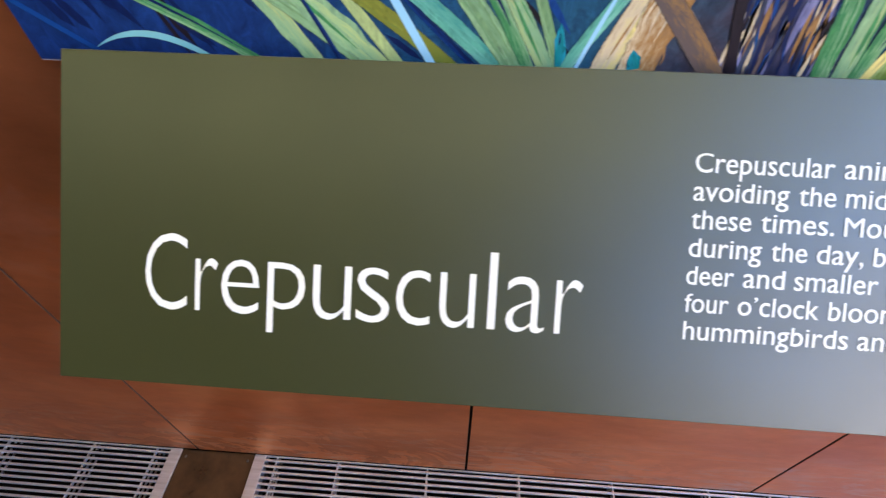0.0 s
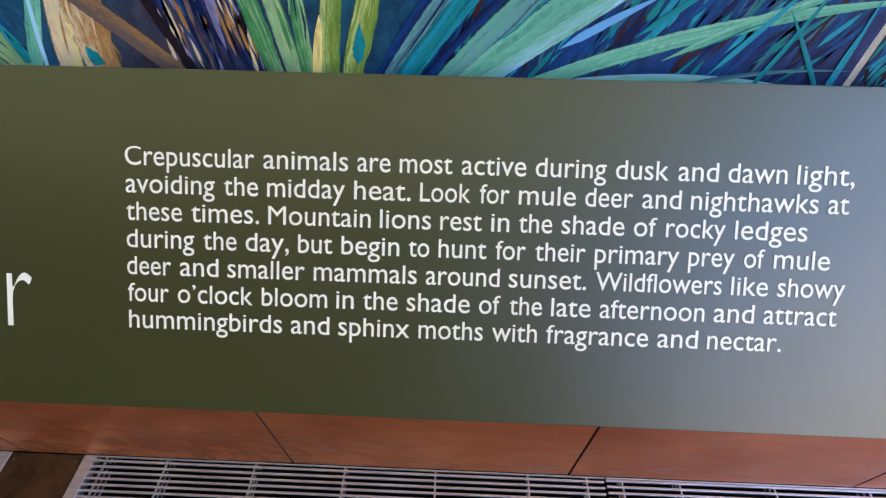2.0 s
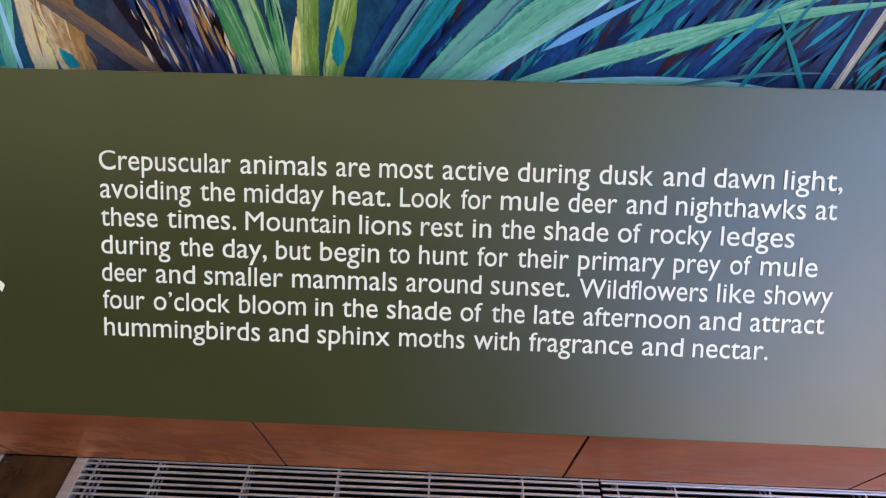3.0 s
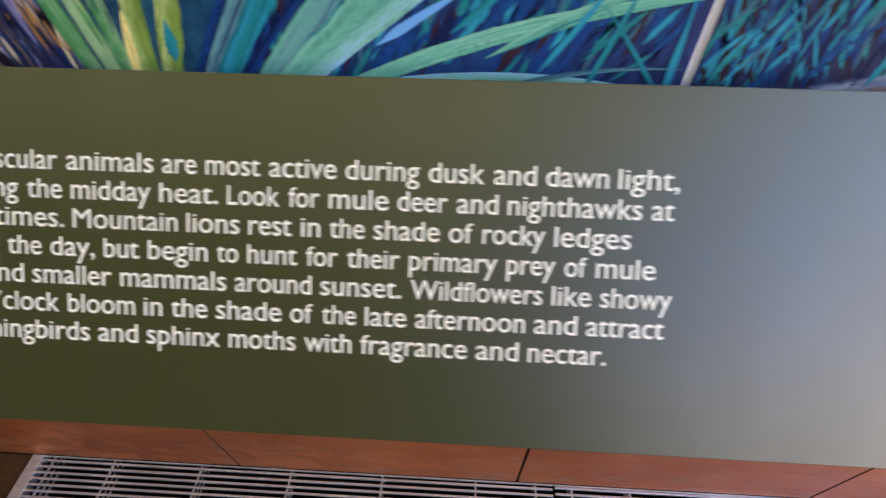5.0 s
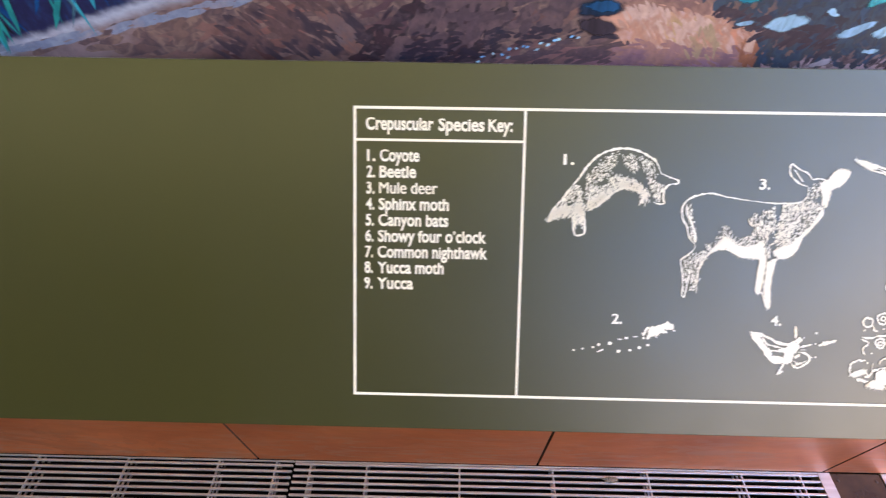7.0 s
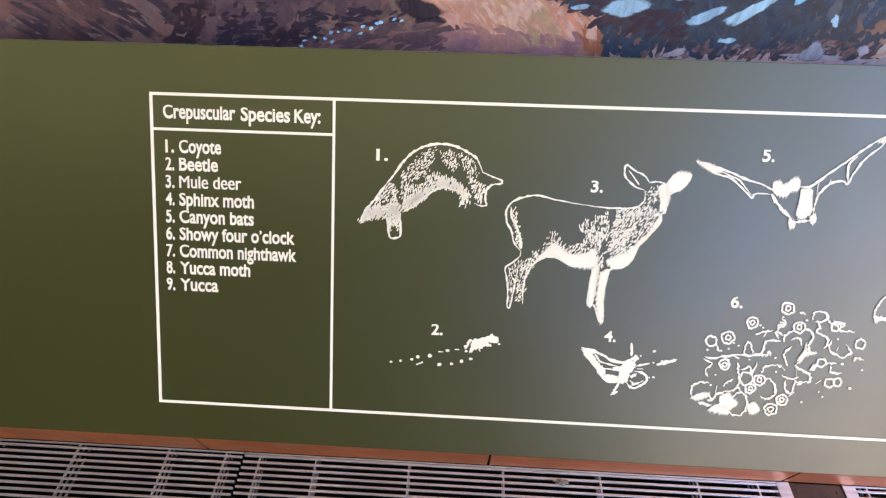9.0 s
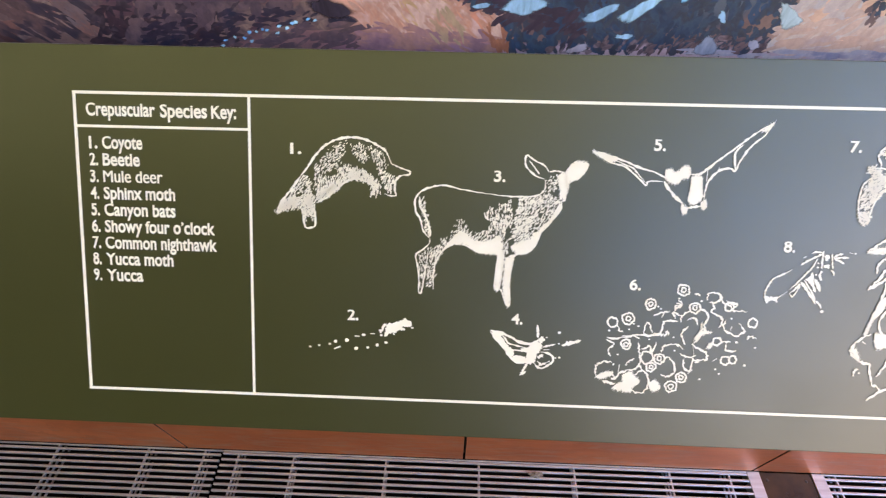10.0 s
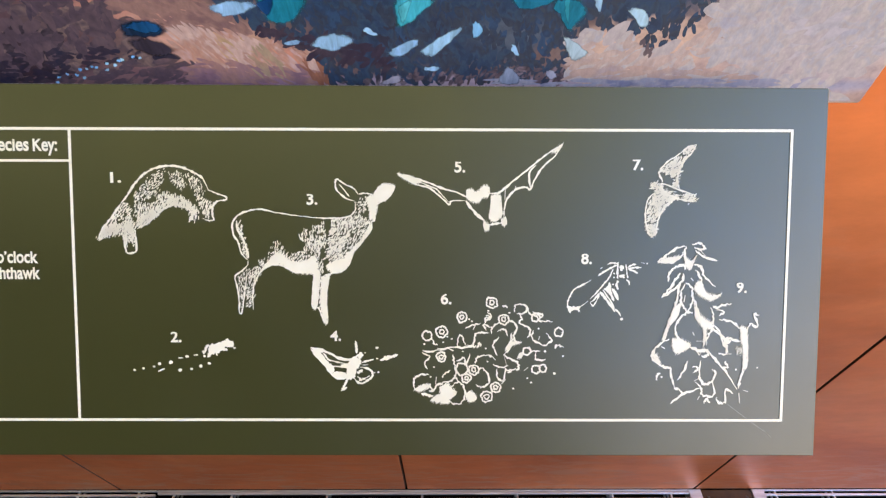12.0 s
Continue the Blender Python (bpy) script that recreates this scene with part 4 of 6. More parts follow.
mass(fig, [(2304.7, 162.8), (2311.3, 165.7), (2321.9, 167.7), (2315.3, 163.2)], 65)
ink(fig, 1.7, [(2332.1, 176.4), (2337.8, 178.8), (2342.8, 175.5), (2340.0, 173.0), (2334.1, 174.9)], 0.00065)
ink(fig, 1.7, [(2335.2, 172.6), (2342.2, 167.7), (2353.1, 163.9)], 0.00065)
ink(fig, 1.4, [(2340.0, 173.0), (2345.2, 166.8)], 0.00065)
mass(fig, [(2326.4, 167.1), (2332.3, 163.8), (2335.8, 167.7), (2331.5, 157.0), (2328.1, 159.9)], 65)
ink(fig, 1.6, [(2327.3, 175.4), (2326.7, 168.7), (2330.1, 158.9)], 0.00065)
ink(fig, 1.8, [(2313.2, 146.2), (2314.8, 154.0), (2319.4, 158.9), (2326.1, 159.9), (2327.3, 156.6)], 0.00065)
ink(fig, 2.0, [(2308.8, 134.4), (2313.5, 139.3), (2319.9, 148.2), (2323.5, 154.1)], 0.00065)
ink(fig, 1.8, [(2308.8, 133.4), (2318.3, 140.3), (2324.8, 147.2), (2325.9, 153.1)], 0.00065)
ink(fig, 1.7, [(2334.8, 160.9), (2340.7, 159.0), (2343.1, 151.2), (2352.3, 142.4)], 0.00065)
ink(fig, 1.6, [(2336.0, 157.0), (2339.2, 151.2), (2342.5, 143.3)], 0.00065)
mass(fig, [(2335.3, 142.9), (2338.4, 147.2), (2341.5, 143.7), (2345.7, 137.4), (2353.6, 135.5), (2357.5, 136.5), (2349.9, 131.5), (2342.0, 134.5), (2336.9, 138.4)], 65)
ink(fig, 1.5, [(2327.8, 145.3), (2324.3, 137.4), (2325.7, 127.5), (2329.9, 122.6), (2333.4, 129.5), (2333.9, 139.4), (2330.7, 144.9), (2327.8, 145.3)], 0.00065)
ink(fig, 1.6, [(2327.7, 135.4), (2327.5, 130.5)], 0.00065)
ink(fig, 1.6, [(2332.4, 150.2), (2333.9, 147.2)], 0.00065)
ink(fig, 1.7, [(2323.0, 142.9), (2320.6, 131.5), (2319.1, 121.6)], 0.00065)
mass(fig, [(2318.6, 125.5), (2323.8, 127.5), (2321.7, 117.6), (2315.4, 109.6), (2312.3, 99.6), (2310.3, 100.6), (2315.5, 115.6)], 65)
ink(fig, 1.7, [(2315.4, 116.6), (2313.0, 105.6), (2310.4, 97.6)], 0.00065)
ink(fig, 1.6, [(2320.7, 109.6), (2323.3, 115.6), (2329.0, 120.6), (2334.8, 121.2)], 0.00065)
ink(fig, 1.6, [(2320.7, 109.6), (2322.0, 101.6), (2328.2, 95.6)], 0.00065)
mass(fig, [(2335.4, 129.5), (2338.7, 121.6), (2345.3, 115.7), (2351.4, 111.7), (2351.7, 106.7), (2346.3, 107.7), (2346.1, 99.7), (2344.1, 93.7), (2343.7, 107.7), (2337.4, 116.6)], 65)
ink(fig, 1.8, [(2334.1, 135.4), (2337.5, 125.6), (2341.0, 115.7)], 0.00065)
ink(fig, 1.7, [(2316.2, 99.6), (2308.5, 95.6), (2302.8, 89.5), (2302.1, 82.5), (2307.3, 78.4), (2313.3, 75.4), (2317.3, 74.4), (2318.7, 65.3), (2321.1, 57.1)], 0.00065)
mass(fig, [(2301.7, 87.5), (2304.9, 86.5), (2309.3, 77.4), (2304.2, 81.1)], 65)
mass(fig, [(2318.2, 99.6), (2328.1, 97.6), (2333.2, 93.2), (2322.7, 87.2), (2318.8, 93.6)], 65)
ink(fig, 2.2, [(2332.3, 92.6), (2340.3, 89.6), (2347.2, 89.7), (2347.4, 85.6), (2342.6, 84.6)], 0.00065)
ink(fig, 1.5, [(2337.3, 91.6), (2340.5, 86.0)], 0.00065)
ink(fig, 1.5, [(2341.5, 86.6), (2344.2, 91.7)], 0.00065)
ink(fig, 1.5, [(2350.2, 126.6), (2354.2, 125.6), (2359.9, 127.6), (2366.7, 128.6)], 0.00065)
ink(fig, 1.6, [(2349.3, 125.6), (2351.7, 117.7), (2351.1, 109.7)], 0.00065)
ink(fig, 1.4, [(2354.3, 123.6), (2360.3, 121.7), (2356.5, 118.7)], 0.00065)
ink(fig, 1.8, [(2356.7, 115.7), (2366.6, 113.7), (2374.8, 107.8), (2379.9, 104.8)], 0.00065)
mass(fig, [(2374.3, 109.8), (2379.8, 105.8), (2380.9, 77.6), (2377.7, 75.2), (2377.4, 89.7), (2375.4, 97.8)], 65)
ink(fig, 1.7, [(2379.9, 104.8), (2382.4, 111.8), (2388.5, 108.8), (2385.8, 119.7), (2389.8, 118.8)], 0.00065)
ink(fig, 1.5, [(2346.0, 93.7), (2348.5, 103.7), (2353.2, 106.7), (2359.5, 99.7), (2363.2, 86.7), (2356.2, 87.7)], 0.00065)
ink(fig, 2.2, [(2352.6, 110.7), (2361.6, 97.7), (2363.6, 86.7)], 0.00065)
ink(fig, 1.7, [(2363.4, 100.1), (2368.4, 98.8), (2375.4, 96.8)], 0.00065)
mass(fig, [(2361.5, 98.7), (2363.4, 100.1), (2366.5, 97.3), (2363.7, 95.7)], 65)
ink(fig, 1.7, [(2344.2, 91.7), (2352.5, 83.6), (2360.8, 75.5), (2372.8, 57.3)], 0.00065)
ink(fig, 1.8, [(2378.2, 75.6), (2375.7, 65.4), (2374.1, 57.3)], 0.00065)
ink(fig, 2.0, [(2374.4, 53.2), (2376.0, 45.0)], 0.00065)
ink(fig, 1.6, [(2378.8, 56.3), (2382.2, 54.8)], 0.00065)
ink(fig, 1.8, [(2318.6, 44.8), (2329.2, 53.0), (2341.9, 58.2)], 0.00065)
ink(fig, 1.6, [(2321.1, 57.1), (2324.1, 57.1), (2329.2, 52.6)], 0.00065)
ink(fig, 1.6, [(2331.9, 80.5), (2327.4, 71.4), (2323.7, 64.3)], 0.00065)
ink(fig, 1.5, [(2335.1, 75.5), (2340.0, 75.5), (2336.3, 70.4)], 0.00065)
ink(fig, 1.7, [(2341.7, 81.6), (2341.8, 67.4), (2345.7, 61.3), (2351.6, 63.3), (2355.1, 71.5), (2352.0, 73.5)], 0.00065)
ink(fig, 1.6, [(2338.7, 62.3), (2343.9, 57.2), (2344.2, 52.1), (2354.1, 52.1), (2352.8, 65.4)], 0.00065)
ink(fig, 1.5, [(2337.7, 63.3), (2343.4, 67.4)], 0.00065)
ink(fig, 1.5, [(2340.4, 47.9), (2342.6, 51.4)], 0.00065)
ink(fig, 1.5, [(2346.2, 44.9), (2348.3, 49.0), (2350.9, 44.9)], 0.00065)
ink(fig, 1.7, [(2356.2, 50.0), (2358.1, 45.9), (2363.4, 46.0), (2363.8, 57.2), (2370.0, 52.7)], 0.00065)
ink(fig, 1.5, [(2306.3, 64.2), (2306.3, 68.9), (2308.8, 70.3)], 0.00065)
dot(fig, 2310.1, 67.3, 1.6)
dot(fig, 2389.5, 75.2, 1.6)
dot(fig, 2371.8, 73.5, 1.6)
ink(fig, 1.5, [(2357.3, 86.7), (2368.1, 86.1)], 0.00065)
ink(fig, 1.5, [(2362.5, 80.6), (2364.8, 75.6), (2360.8, 75.5)], 0.00065)
stipple(fig, 20, [(2370.8, 91.7), (2375.6, 93.8), (2377.0, 86.7), (2372.1, 85.7)], 60, 1.0)
ink(fig, 1.4, [(2338.0, 97.7), (2342.9, 97.7)], 0.00065)
ink(fig, 1.4, [(2334.7, 104.7), (2336.2, 101.7)], 0.00065)
ink(fig, 1.5, [(2309.6, 93.2), (2311.8, 91.6)], 0.00065)

# the bush of ragged round flowers, numbered six
fig = figure("white printed cluster of round ragged flowers numbered six")


def bloom(u, v, r, eye):
    """One flower seen from above: a lobed outline, with a smaller one inside where its eye shows."""
    ph = random.uniform(0, 6.28)
    for size, lobe, width in ((r, 0.13, 0.0014), (r * 0.42, 0.30, 0.0011))[:2 if eye else 1]:
        pts = []
        for k in range(33):
            a = 6.2832 * k / 32
            q = size * 0.95 * (1 + lobe * (0.25 * math.sin(5 * a + ph) + 1.8 * noise.noise(Vector((math.cos(a) * 2, math.sin(a) * 2, ph + size * 900)))) + random.uniform(-0.06, 0.06))
            pts.append(Vector((u + q * math.cos(a), v + q * math.sin(a))))
        bm = bmesh.new()
        ribbon(bm, pts, width, INK, 0.9, 0.3)
        settle(fig, "drawn_line", bm)


bloom(2.1440, 0.1172, 0.0043, True)
bloom(2.1274, 0.1049, 0.0048, True)
bloom(2.1154, 0.1015, 0.0041, False)
bloom(2.1271, 0.0838, 0.0041, True)
bloom(2.1442, 0.0738, 0.0052, False)
bloom(2.1480, 0.0660, 0.0039, True)
bloom(2.1541, 0.0730, 0.0043, True)
bloom(2.1649, 0.0504, 0.0048, True)
ink(fig, 1.3, [(2119.1, 100.0), (2121.4, 94.6), (2124.4, 94.3)], 0.00065)
ink(fig, 1.3, [(2111.5, 88.9), (2119.9, 88.5), (2130.5, 90.8), (2138.0, 89.0)], 0.00065)
ink(fig, 1.3, [(2111.5, 87.7), (2117.6, 83.8), (2113.0, 78.4), (2116.0, 73.4)], 0.00065)
ink(fig, 1.4, [(2123.7, 90.8), (2138.0, 91.6), (2151.7, 92.1), (2156.2, 93.2)], 0.00065)
ink(fig, 1.3, [(2140.3, 92.4), (2141.8, 101.6), (2144.8, 100.1), (2147.1, 93.9)], 0.00065)
ink(fig, 1.4, [(2147.1, 93.9), (2153.2, 93.9), (2154.6, 101.6), (2160.6, 104.4), (2166.7, 104.0)], 0.00065)
ink(fig, 1.3, [(2147.0, 107.8), (2153.1, 110.8), (2159.1, 111.6)], 0.00065)
ink(fig, 1.2, [(2156.1, 111.6), (2153.1, 106.2)], 0.00065)
ink(fig, 1.3, [(2162.8, 111.6), (2163.6, 116.2), (2168.1, 117.0), (2165.0, 121.5)], 0.00065)
ink(fig, 1.4, [(2136.5, 86.2), (2138.1, 78.4), (2139.6, 70.7), (2136.6, 64.4), (2130.5, 62.8)], 0.00065)
ink(fig, 1.3, [(2139.6, 80.0), (2145.6, 83.1), (2147.2, 76.9), (2150.9, 87.0)], 0.00065)
ink(fig, 1.3, [(2128.2, 65.9), (2129.7, 69.1), (2134.3, 73.0)], 0.00065)
ink(fig, 1.4, [(2154.8, 78.5), (2157.8, 83.9), (2165.3, 85.5), (2169.9, 83.2)], 0.00065)
ink(fig, 1.4, [(2105.3, 56.2), (2103.8, 61.2), (2105.4, 65.9), (2110.7, 69.0), (2116.8, 69.0)], 0.00065)
mass(fig, [(2104.6, 56.5), (2112.2, 60.4), (2117.5, 60.4), (2116.8, 58.1), (2109.1, 54.9)], 65)
mass(fig, [(2125.9, 58.1), (2132.0, 61.3), (2135.1, 58.1), (2139.7, 53.5), (2133.6, 48.7), (2127.5, 50.3)], 65)
mass(fig, [(2118.3, 47.1), (2124.4, 51.8), (2132.0, 50.3), (2133.6, 44.8), (2124.4, 45.5)], 65)
mass(fig, [(2147.3, 51.9), (2151.9, 55.1), (2156.5, 48.8), (2150.4, 46.4)], 65)
ink(fig, 1.4, [(2135.1, 58.1), (2139.6, 62.1), (2144.2, 61.3), (2147.3, 53.5), (2144.3, 45.6), (2138.2, 44.0), (2133.6, 46.4)], 0.00065)
ink(fig, 1.4, [(2156.3, 70.7), (2160.9, 74.6), (2165.5, 69.2), (2167.1, 62.9), (2161.0, 58.2), (2155.7, 60.6)], 0.00065)
ink(fig, 1.4, [(2120.6, 55.0), (2122.9, 59.7), (2129.0, 62.0), (2136.6, 64.4)], 0.00065)
ink(fig, 2.0, [(2110.6, 53.1), (2115.2, 51.8), (2120.1, 50.9)], 0.00065)
ink(fig, 1.4, [(2118.3, 59.7), (2120.1, 55.0), (2116.8, 55.7)], 0.00065)
ink(fig, 1.3, [(2122.1, 61.2), (2123.6, 66.7)], 0.00065)
dot(fig, 2135.8, 99.0, 1.6)
dot(fig, 2132.0, 100.8, 1.4)
dot(fig, 2113.1, 94.6, 1.8)
dot(fig, 2118.3, 67.0, 1.6)
dot(fig, 2121.1, 75.3, 1.5)
dot(fig, 2128.7, 96.2, 1.6)
dot(fig, 2144.9, 88.5, 1.2)
dot(fig, 2150.0, 115.4, 1.6)
dot(fig, 2152.3, 113.6, 1.6)
ink(fig, 1.4, [(2135.8, 64.4), (2138.9, 66.8), (2141.2, 63.6)], 0.00065)
ink(fig, 1.4, [(2157.0, 90.9), (2158.4, 95.5), (2160.0, 91.7)], 0.00065)
bloom(2.1687, 0.1291, 0.0046, True)
bloom(2.1786, 0.1152, 0.0043, True)
bloom(2.1979, 0.0887, 0.0033, False)
bloom(2.2057, 0.0736, 0.0036, False)
bloom(2.2113, 0.0743, 0.0032, False)
bloom(2.2240, 0.1046, 0.0038, False)
bloom(2.1724, 0.0583, 0.0043, True)
bloom(2.2049, 0.1168, 0.0035, False)
ink(fig, 1.4, [(2187.6, 121.6), (2188.2, 126.9), (2192.7, 128.0), (2198.0, 125.4), (2194.3, 120.1), (2189.1, 120.1)], 0.00065)
ink(fig, 1.3, [(2198.0, 125.4), (2199.6, 120.1), (2205.7, 117.8), (2207.2, 114.0), (2213.2, 114.1), (2219.3, 113.3)], 0.00065)
ink(fig, 1.3, [(2201.8, 121.6), (2210.1, 119.4), (2208.7, 117.1)], 0.00065)
ink(fig, 1.4, [(2190.6, 120.1), (2193.6, 116.3), (2191.4, 112.5), (2199.1, 107.9), (2200.6, 103.3), (2198.4, 99.5)], 0.00065)
ink(fig, 1.4, [(2180.2, 111.7), (2184.7, 114.0), (2190.0, 108.6), (2187.1, 101.7), (2188.7, 97.1), (2193.2, 95.9)], 0.00065)
ink(fig, 1.4, [(2168.2, 103.2), (2168.9, 108.6), (2175.6, 113.2)], 0.00065)
ink(fig, 1.3, [(2173.5, 105.5), (2178.7, 107.1), (2181.8, 101.7)], 0.00065)
mass(fig, [(2180.1, 90.9), (2184.1, 97.1), (2184.8, 103.3), (2186.4, 97.1), (2193.2, 95.9), (2186.4, 94.0), (2182.0, 88.6)], 65)
ink(fig, 1.4, [(2180.5, 87.8), (2179.7, 84.8), (2185.1, 81.7), (2190.4, 79.4), (2190.5, 73.9), (2183.7, 73.9)], 0.00065)
ink(fig, 1.3, [(2179.0, 84.7), (2181.4, 77.0)], 0.00065)
ink(fig, 1.4, [(2173.0, 73.9), (2173.9, 66.1), (2179.2, 64.5), (2180.6, 73.9)], 0.00065)
ink(fig, 1.3, [(2170.0, 77.7), (2176.1, 75.4), (2182.1, 76.2)], 0.00065)
ink(fig, 1.3, [(2167.6, 86.3), (2171.4, 81.6)], 0.00065)
ink(fig, 1.3, [(2174.3, 100.2), (2169.8, 94.0), (2173.7, 84.7)], 0.00065)
ink(fig, 1.4, [(2202.9, 106.4), (2202.2, 98.7), (2212.1, 94.1), (2218.1, 98.0), (2214.2, 103.3)], 0.00065)
ink(fig, 1.3, [(2209.0, 101.8), (2207.5, 97.9)], 0.00065)
ink(fig, 1.3, [(2199.3, 92.5), (2201.6, 89.1), (2208.5, 89.2)], 0.00065)
ink(fig, 1.3, [(2204.7, 86.4), (2205.6, 81.7), (2213.9, 81.7)], 0.00065)
ink(fig, 1.3, [(2221.3, 91.0), (2222.7, 94.1), (2228.1, 91.8)], 0.00065)
ink(fig, 1.3, [(2195.1, 72.4), (2199.6, 74.7)], 0.00065)
mass(fig, [(2190.4, 83.2), (2191.8, 86.6), (2194.4, 87.1), (2193.4, 83.6)], 65)
ink(fig, 1.4, [(2177.0, 125.8), (2179.7, 126.4), (2182.2, 125.2)], 0.00065)
ink(fig, 1.3, [(2162.1, 113.2), (2168.1, 117.0), (2163.5, 119.3)], 0.00065)
ink(fig, 1.3, [(2164.4, 106.3), (2162.1, 110.9), (2168.1, 108.6)], 0.00065)
ink(fig, 1.4, [(2179.1, 73.9), (2185.2, 72.3), (2181.4, 70.8)], 0.00065)
ink(fig, 1.3, [(2177.0, 61.4), (2180.8, 64.5)], 0.00065)
dot(fig, 2227.9, 84.7, 1.6)
dot(fig, 2198.6, 66.0, 1.4)
dot(fig, 2201.8, 62.4, 1.8)
dot(fig, 2187.0, 57.4, 1.8)
dot(fig, 2221.0, 70.1, 2.2)
dot(fig, 2207.4, 107.6, 1.6)
dot(fig, 2183.1, 120.8, 1.6)
dot(fig, 2213.0, 88.7, 2.0)
dot(fig, 2165.4, 80.1, 1.4)
dot(fig, 2163.8, 90.9, 1.6)
dot(fig, 2165.8, 122.3, 1.6)

# ---- the painted mural boards above the sign ----
MURAL = pose(-0.4461, 0.4678, 1.2241, 0, 0.606, 0)
MURAL_H, SEAM = 0.90, 1.2902


def srgb(*c):
    return tuple(((v / 255 + 0.055) / 1.055) ** 2.4 if v > 10 else v / 255 / 12.92 for v in c)


def make_fields():
    """Underpainting of the second board: soft, uneven fields of colour laid over one another."""
    m, n, l, b = mat("mural_colour_fields", 0.55)
    b.inputs["Specular IOR Level"].default_value = 0.40
    tc = n.new("ShaderNodeTexCoord")

    def shifted(vec, scale, stretch, amount):
        mp = n.new("ShaderNodeMapping")
        mp.inputs["Scale"].default_value = stretch
        l.new(tc.outputs["Object"], mp.inputs["Vector"])
        t = n.new("ShaderNodeTexNoise")
        t.inputs["Scale"].default_value = scale
        t.inputs["Detail"].default_value = 4
        l.new(mp.outputs[0], t.inputs["Vector"])
        s = n.new("ShaderNodeVectorMath")
        s.operation = "SUBTRACT"
        s.inputs[1].default_value = (0.5, 0.5, 0.5)
        l.new(t.outputs["Color"], s.inputs[0])
        k = n.new("ShaderNodeVectorMath")
        k.operation = "MULTIPLY_ADD"
        k.inputs[1].default_value = (amount, 0, amount)
        l.new(s.outputs[0], k.inputs[0])
        l.new(vec, k.inputs[2])
        return k.outputs[0]

    wide = shifted(shifted(tc.outputs["Object"], 26, (1, 1, 1), 0.038), 110, (1, 1, 0.6), 0.012)
    close = shifted(shifted(tc.outputs["Object"], 60, (1, 1, 1), 0.010), 200, (0.6, 1, 1), 0.0035)

    def local(a, h, ra, rh, turn):
        where = close if min(ra, rh) < 0.008 or ra == 1 or 0.009 < rh < 0.0125 and ra < 0.03 else wide
        mp = n.new("ShaderNodeMapping")
        mp.vector_type = "TEXTURE"
        mp.inputs["Location"].default_value = (a, 0, h)
        mp.inputs["Rotation"].default_value = (0, radians(-turn), 0)
        mp.inputs["Scale"].default_value = (ra, 1, rh)
        l.new(where, mp.inputs["Vector"])
        return mp.outputs[0]

    def span(src, a, z):
        r = n.new("ShaderNodeMapRange")
        r.interpolation_type = "SMOOTHSTEP"
        r.inputs[1].default_value, r.inputs[2].default_value = a, z
        l.new(src, r.inputs[0])
        return r.outputs[0]

    base = noise_tex(n, l, 45, 5, (1.6, 1, 0.5), rough=0.7, distort=0.6)
    col = ramp(n, l, base.outputs[0], [(0.32, srgb(12, 22, 62)), (0.5, srgb(26, 28, 68)), (0.68, srgb(20, 56, 104))]).outputs[0]
    sep = n.new("ShaderNodeSeparateXYZ")
    l.new(local(1.392, 0.014, 1, 1, 15), sep.inputs[0])
    col = mix(n, l, span(sep.outputs[2], 0.004, -0.003), col, srgb(146, 156, 180))
    col = mix(n, l, span(sep.outputs[2], -0.003, -0.014), col, srgb(104, 84, 84))

    def field(a, h, ra, rh, turn, tone, soft):
        v = n.new("ShaderNodeVectorMath")
        v.operation = "LENGTH"
        l.new(local(a, h, ra, rh, turn), v.inputs[0])
        return mix(n, l, span(v.outputs["Value"], 1 + soft, 1 - soft), col, srgb(*tone))

    for f in ((1.52, 0.026, 0.07, 0.012, 14, (122, 108, 116), 0.6), (1.60, 0.030, 0.05, 0.018, 10, (108, 84, 84), 0.6), (1.655, 0.022, 0.040, 0.016, 20, (50, 30, 38), 0.6),
              (1.69, 0.060, 0.06, 0.025, 20, (112, 80, 78), 0.6), (1.735, 0.046, 0.024, 0.020, -40, (138, 96, 84), 0.6), (1.81, 0.065, 0.07, 0.045, 0, (76, 56, 68), 0.5)):
        col = field(*f)
    for f in ((1.79, 0.026, 0.04, 0.013, 10, (50, 30, 42), 0.6), (1.86, 0.032, 0.05, 0.020, 20, (70, 48, 60), 0.6), (1.90, 0.085, 0.05, 0.030, 0, (100, 74, 76), 0.5),
              (1.95, 0.022, 0.10, 0.012, 0, (122, 92, 98), 0.6), (2.00, 0.055, 0.070, 0.026, -20, (190, 146, 132), 0.4), (2.03, 0.046, 0.030, 0.012, -10, (170, 146, 112), 0.5)):
        col = field(*f)
    for f in ((2.07, 0.034, 0.03, 0.014, -25, (186, 130, 112), 0.5), (2.05, 0.017, 0.09, 0.007, 0, (132, 100, 128), 0.6), (1.94, 0.084, 0.05, 0.010, 0, (178, 126, 112), 0.5),
              (2.19, 0.088, 0.115, 0.055, 0, (34, 56, 84), 0.12), (2.34, 0.115, 0.085, 0.045, 0, (38, 62, 92), 0.12), (2.15, 0.055, 0.06, 0.016, 0, (44, 44, 62), 0.4)):
        col = field(*f)
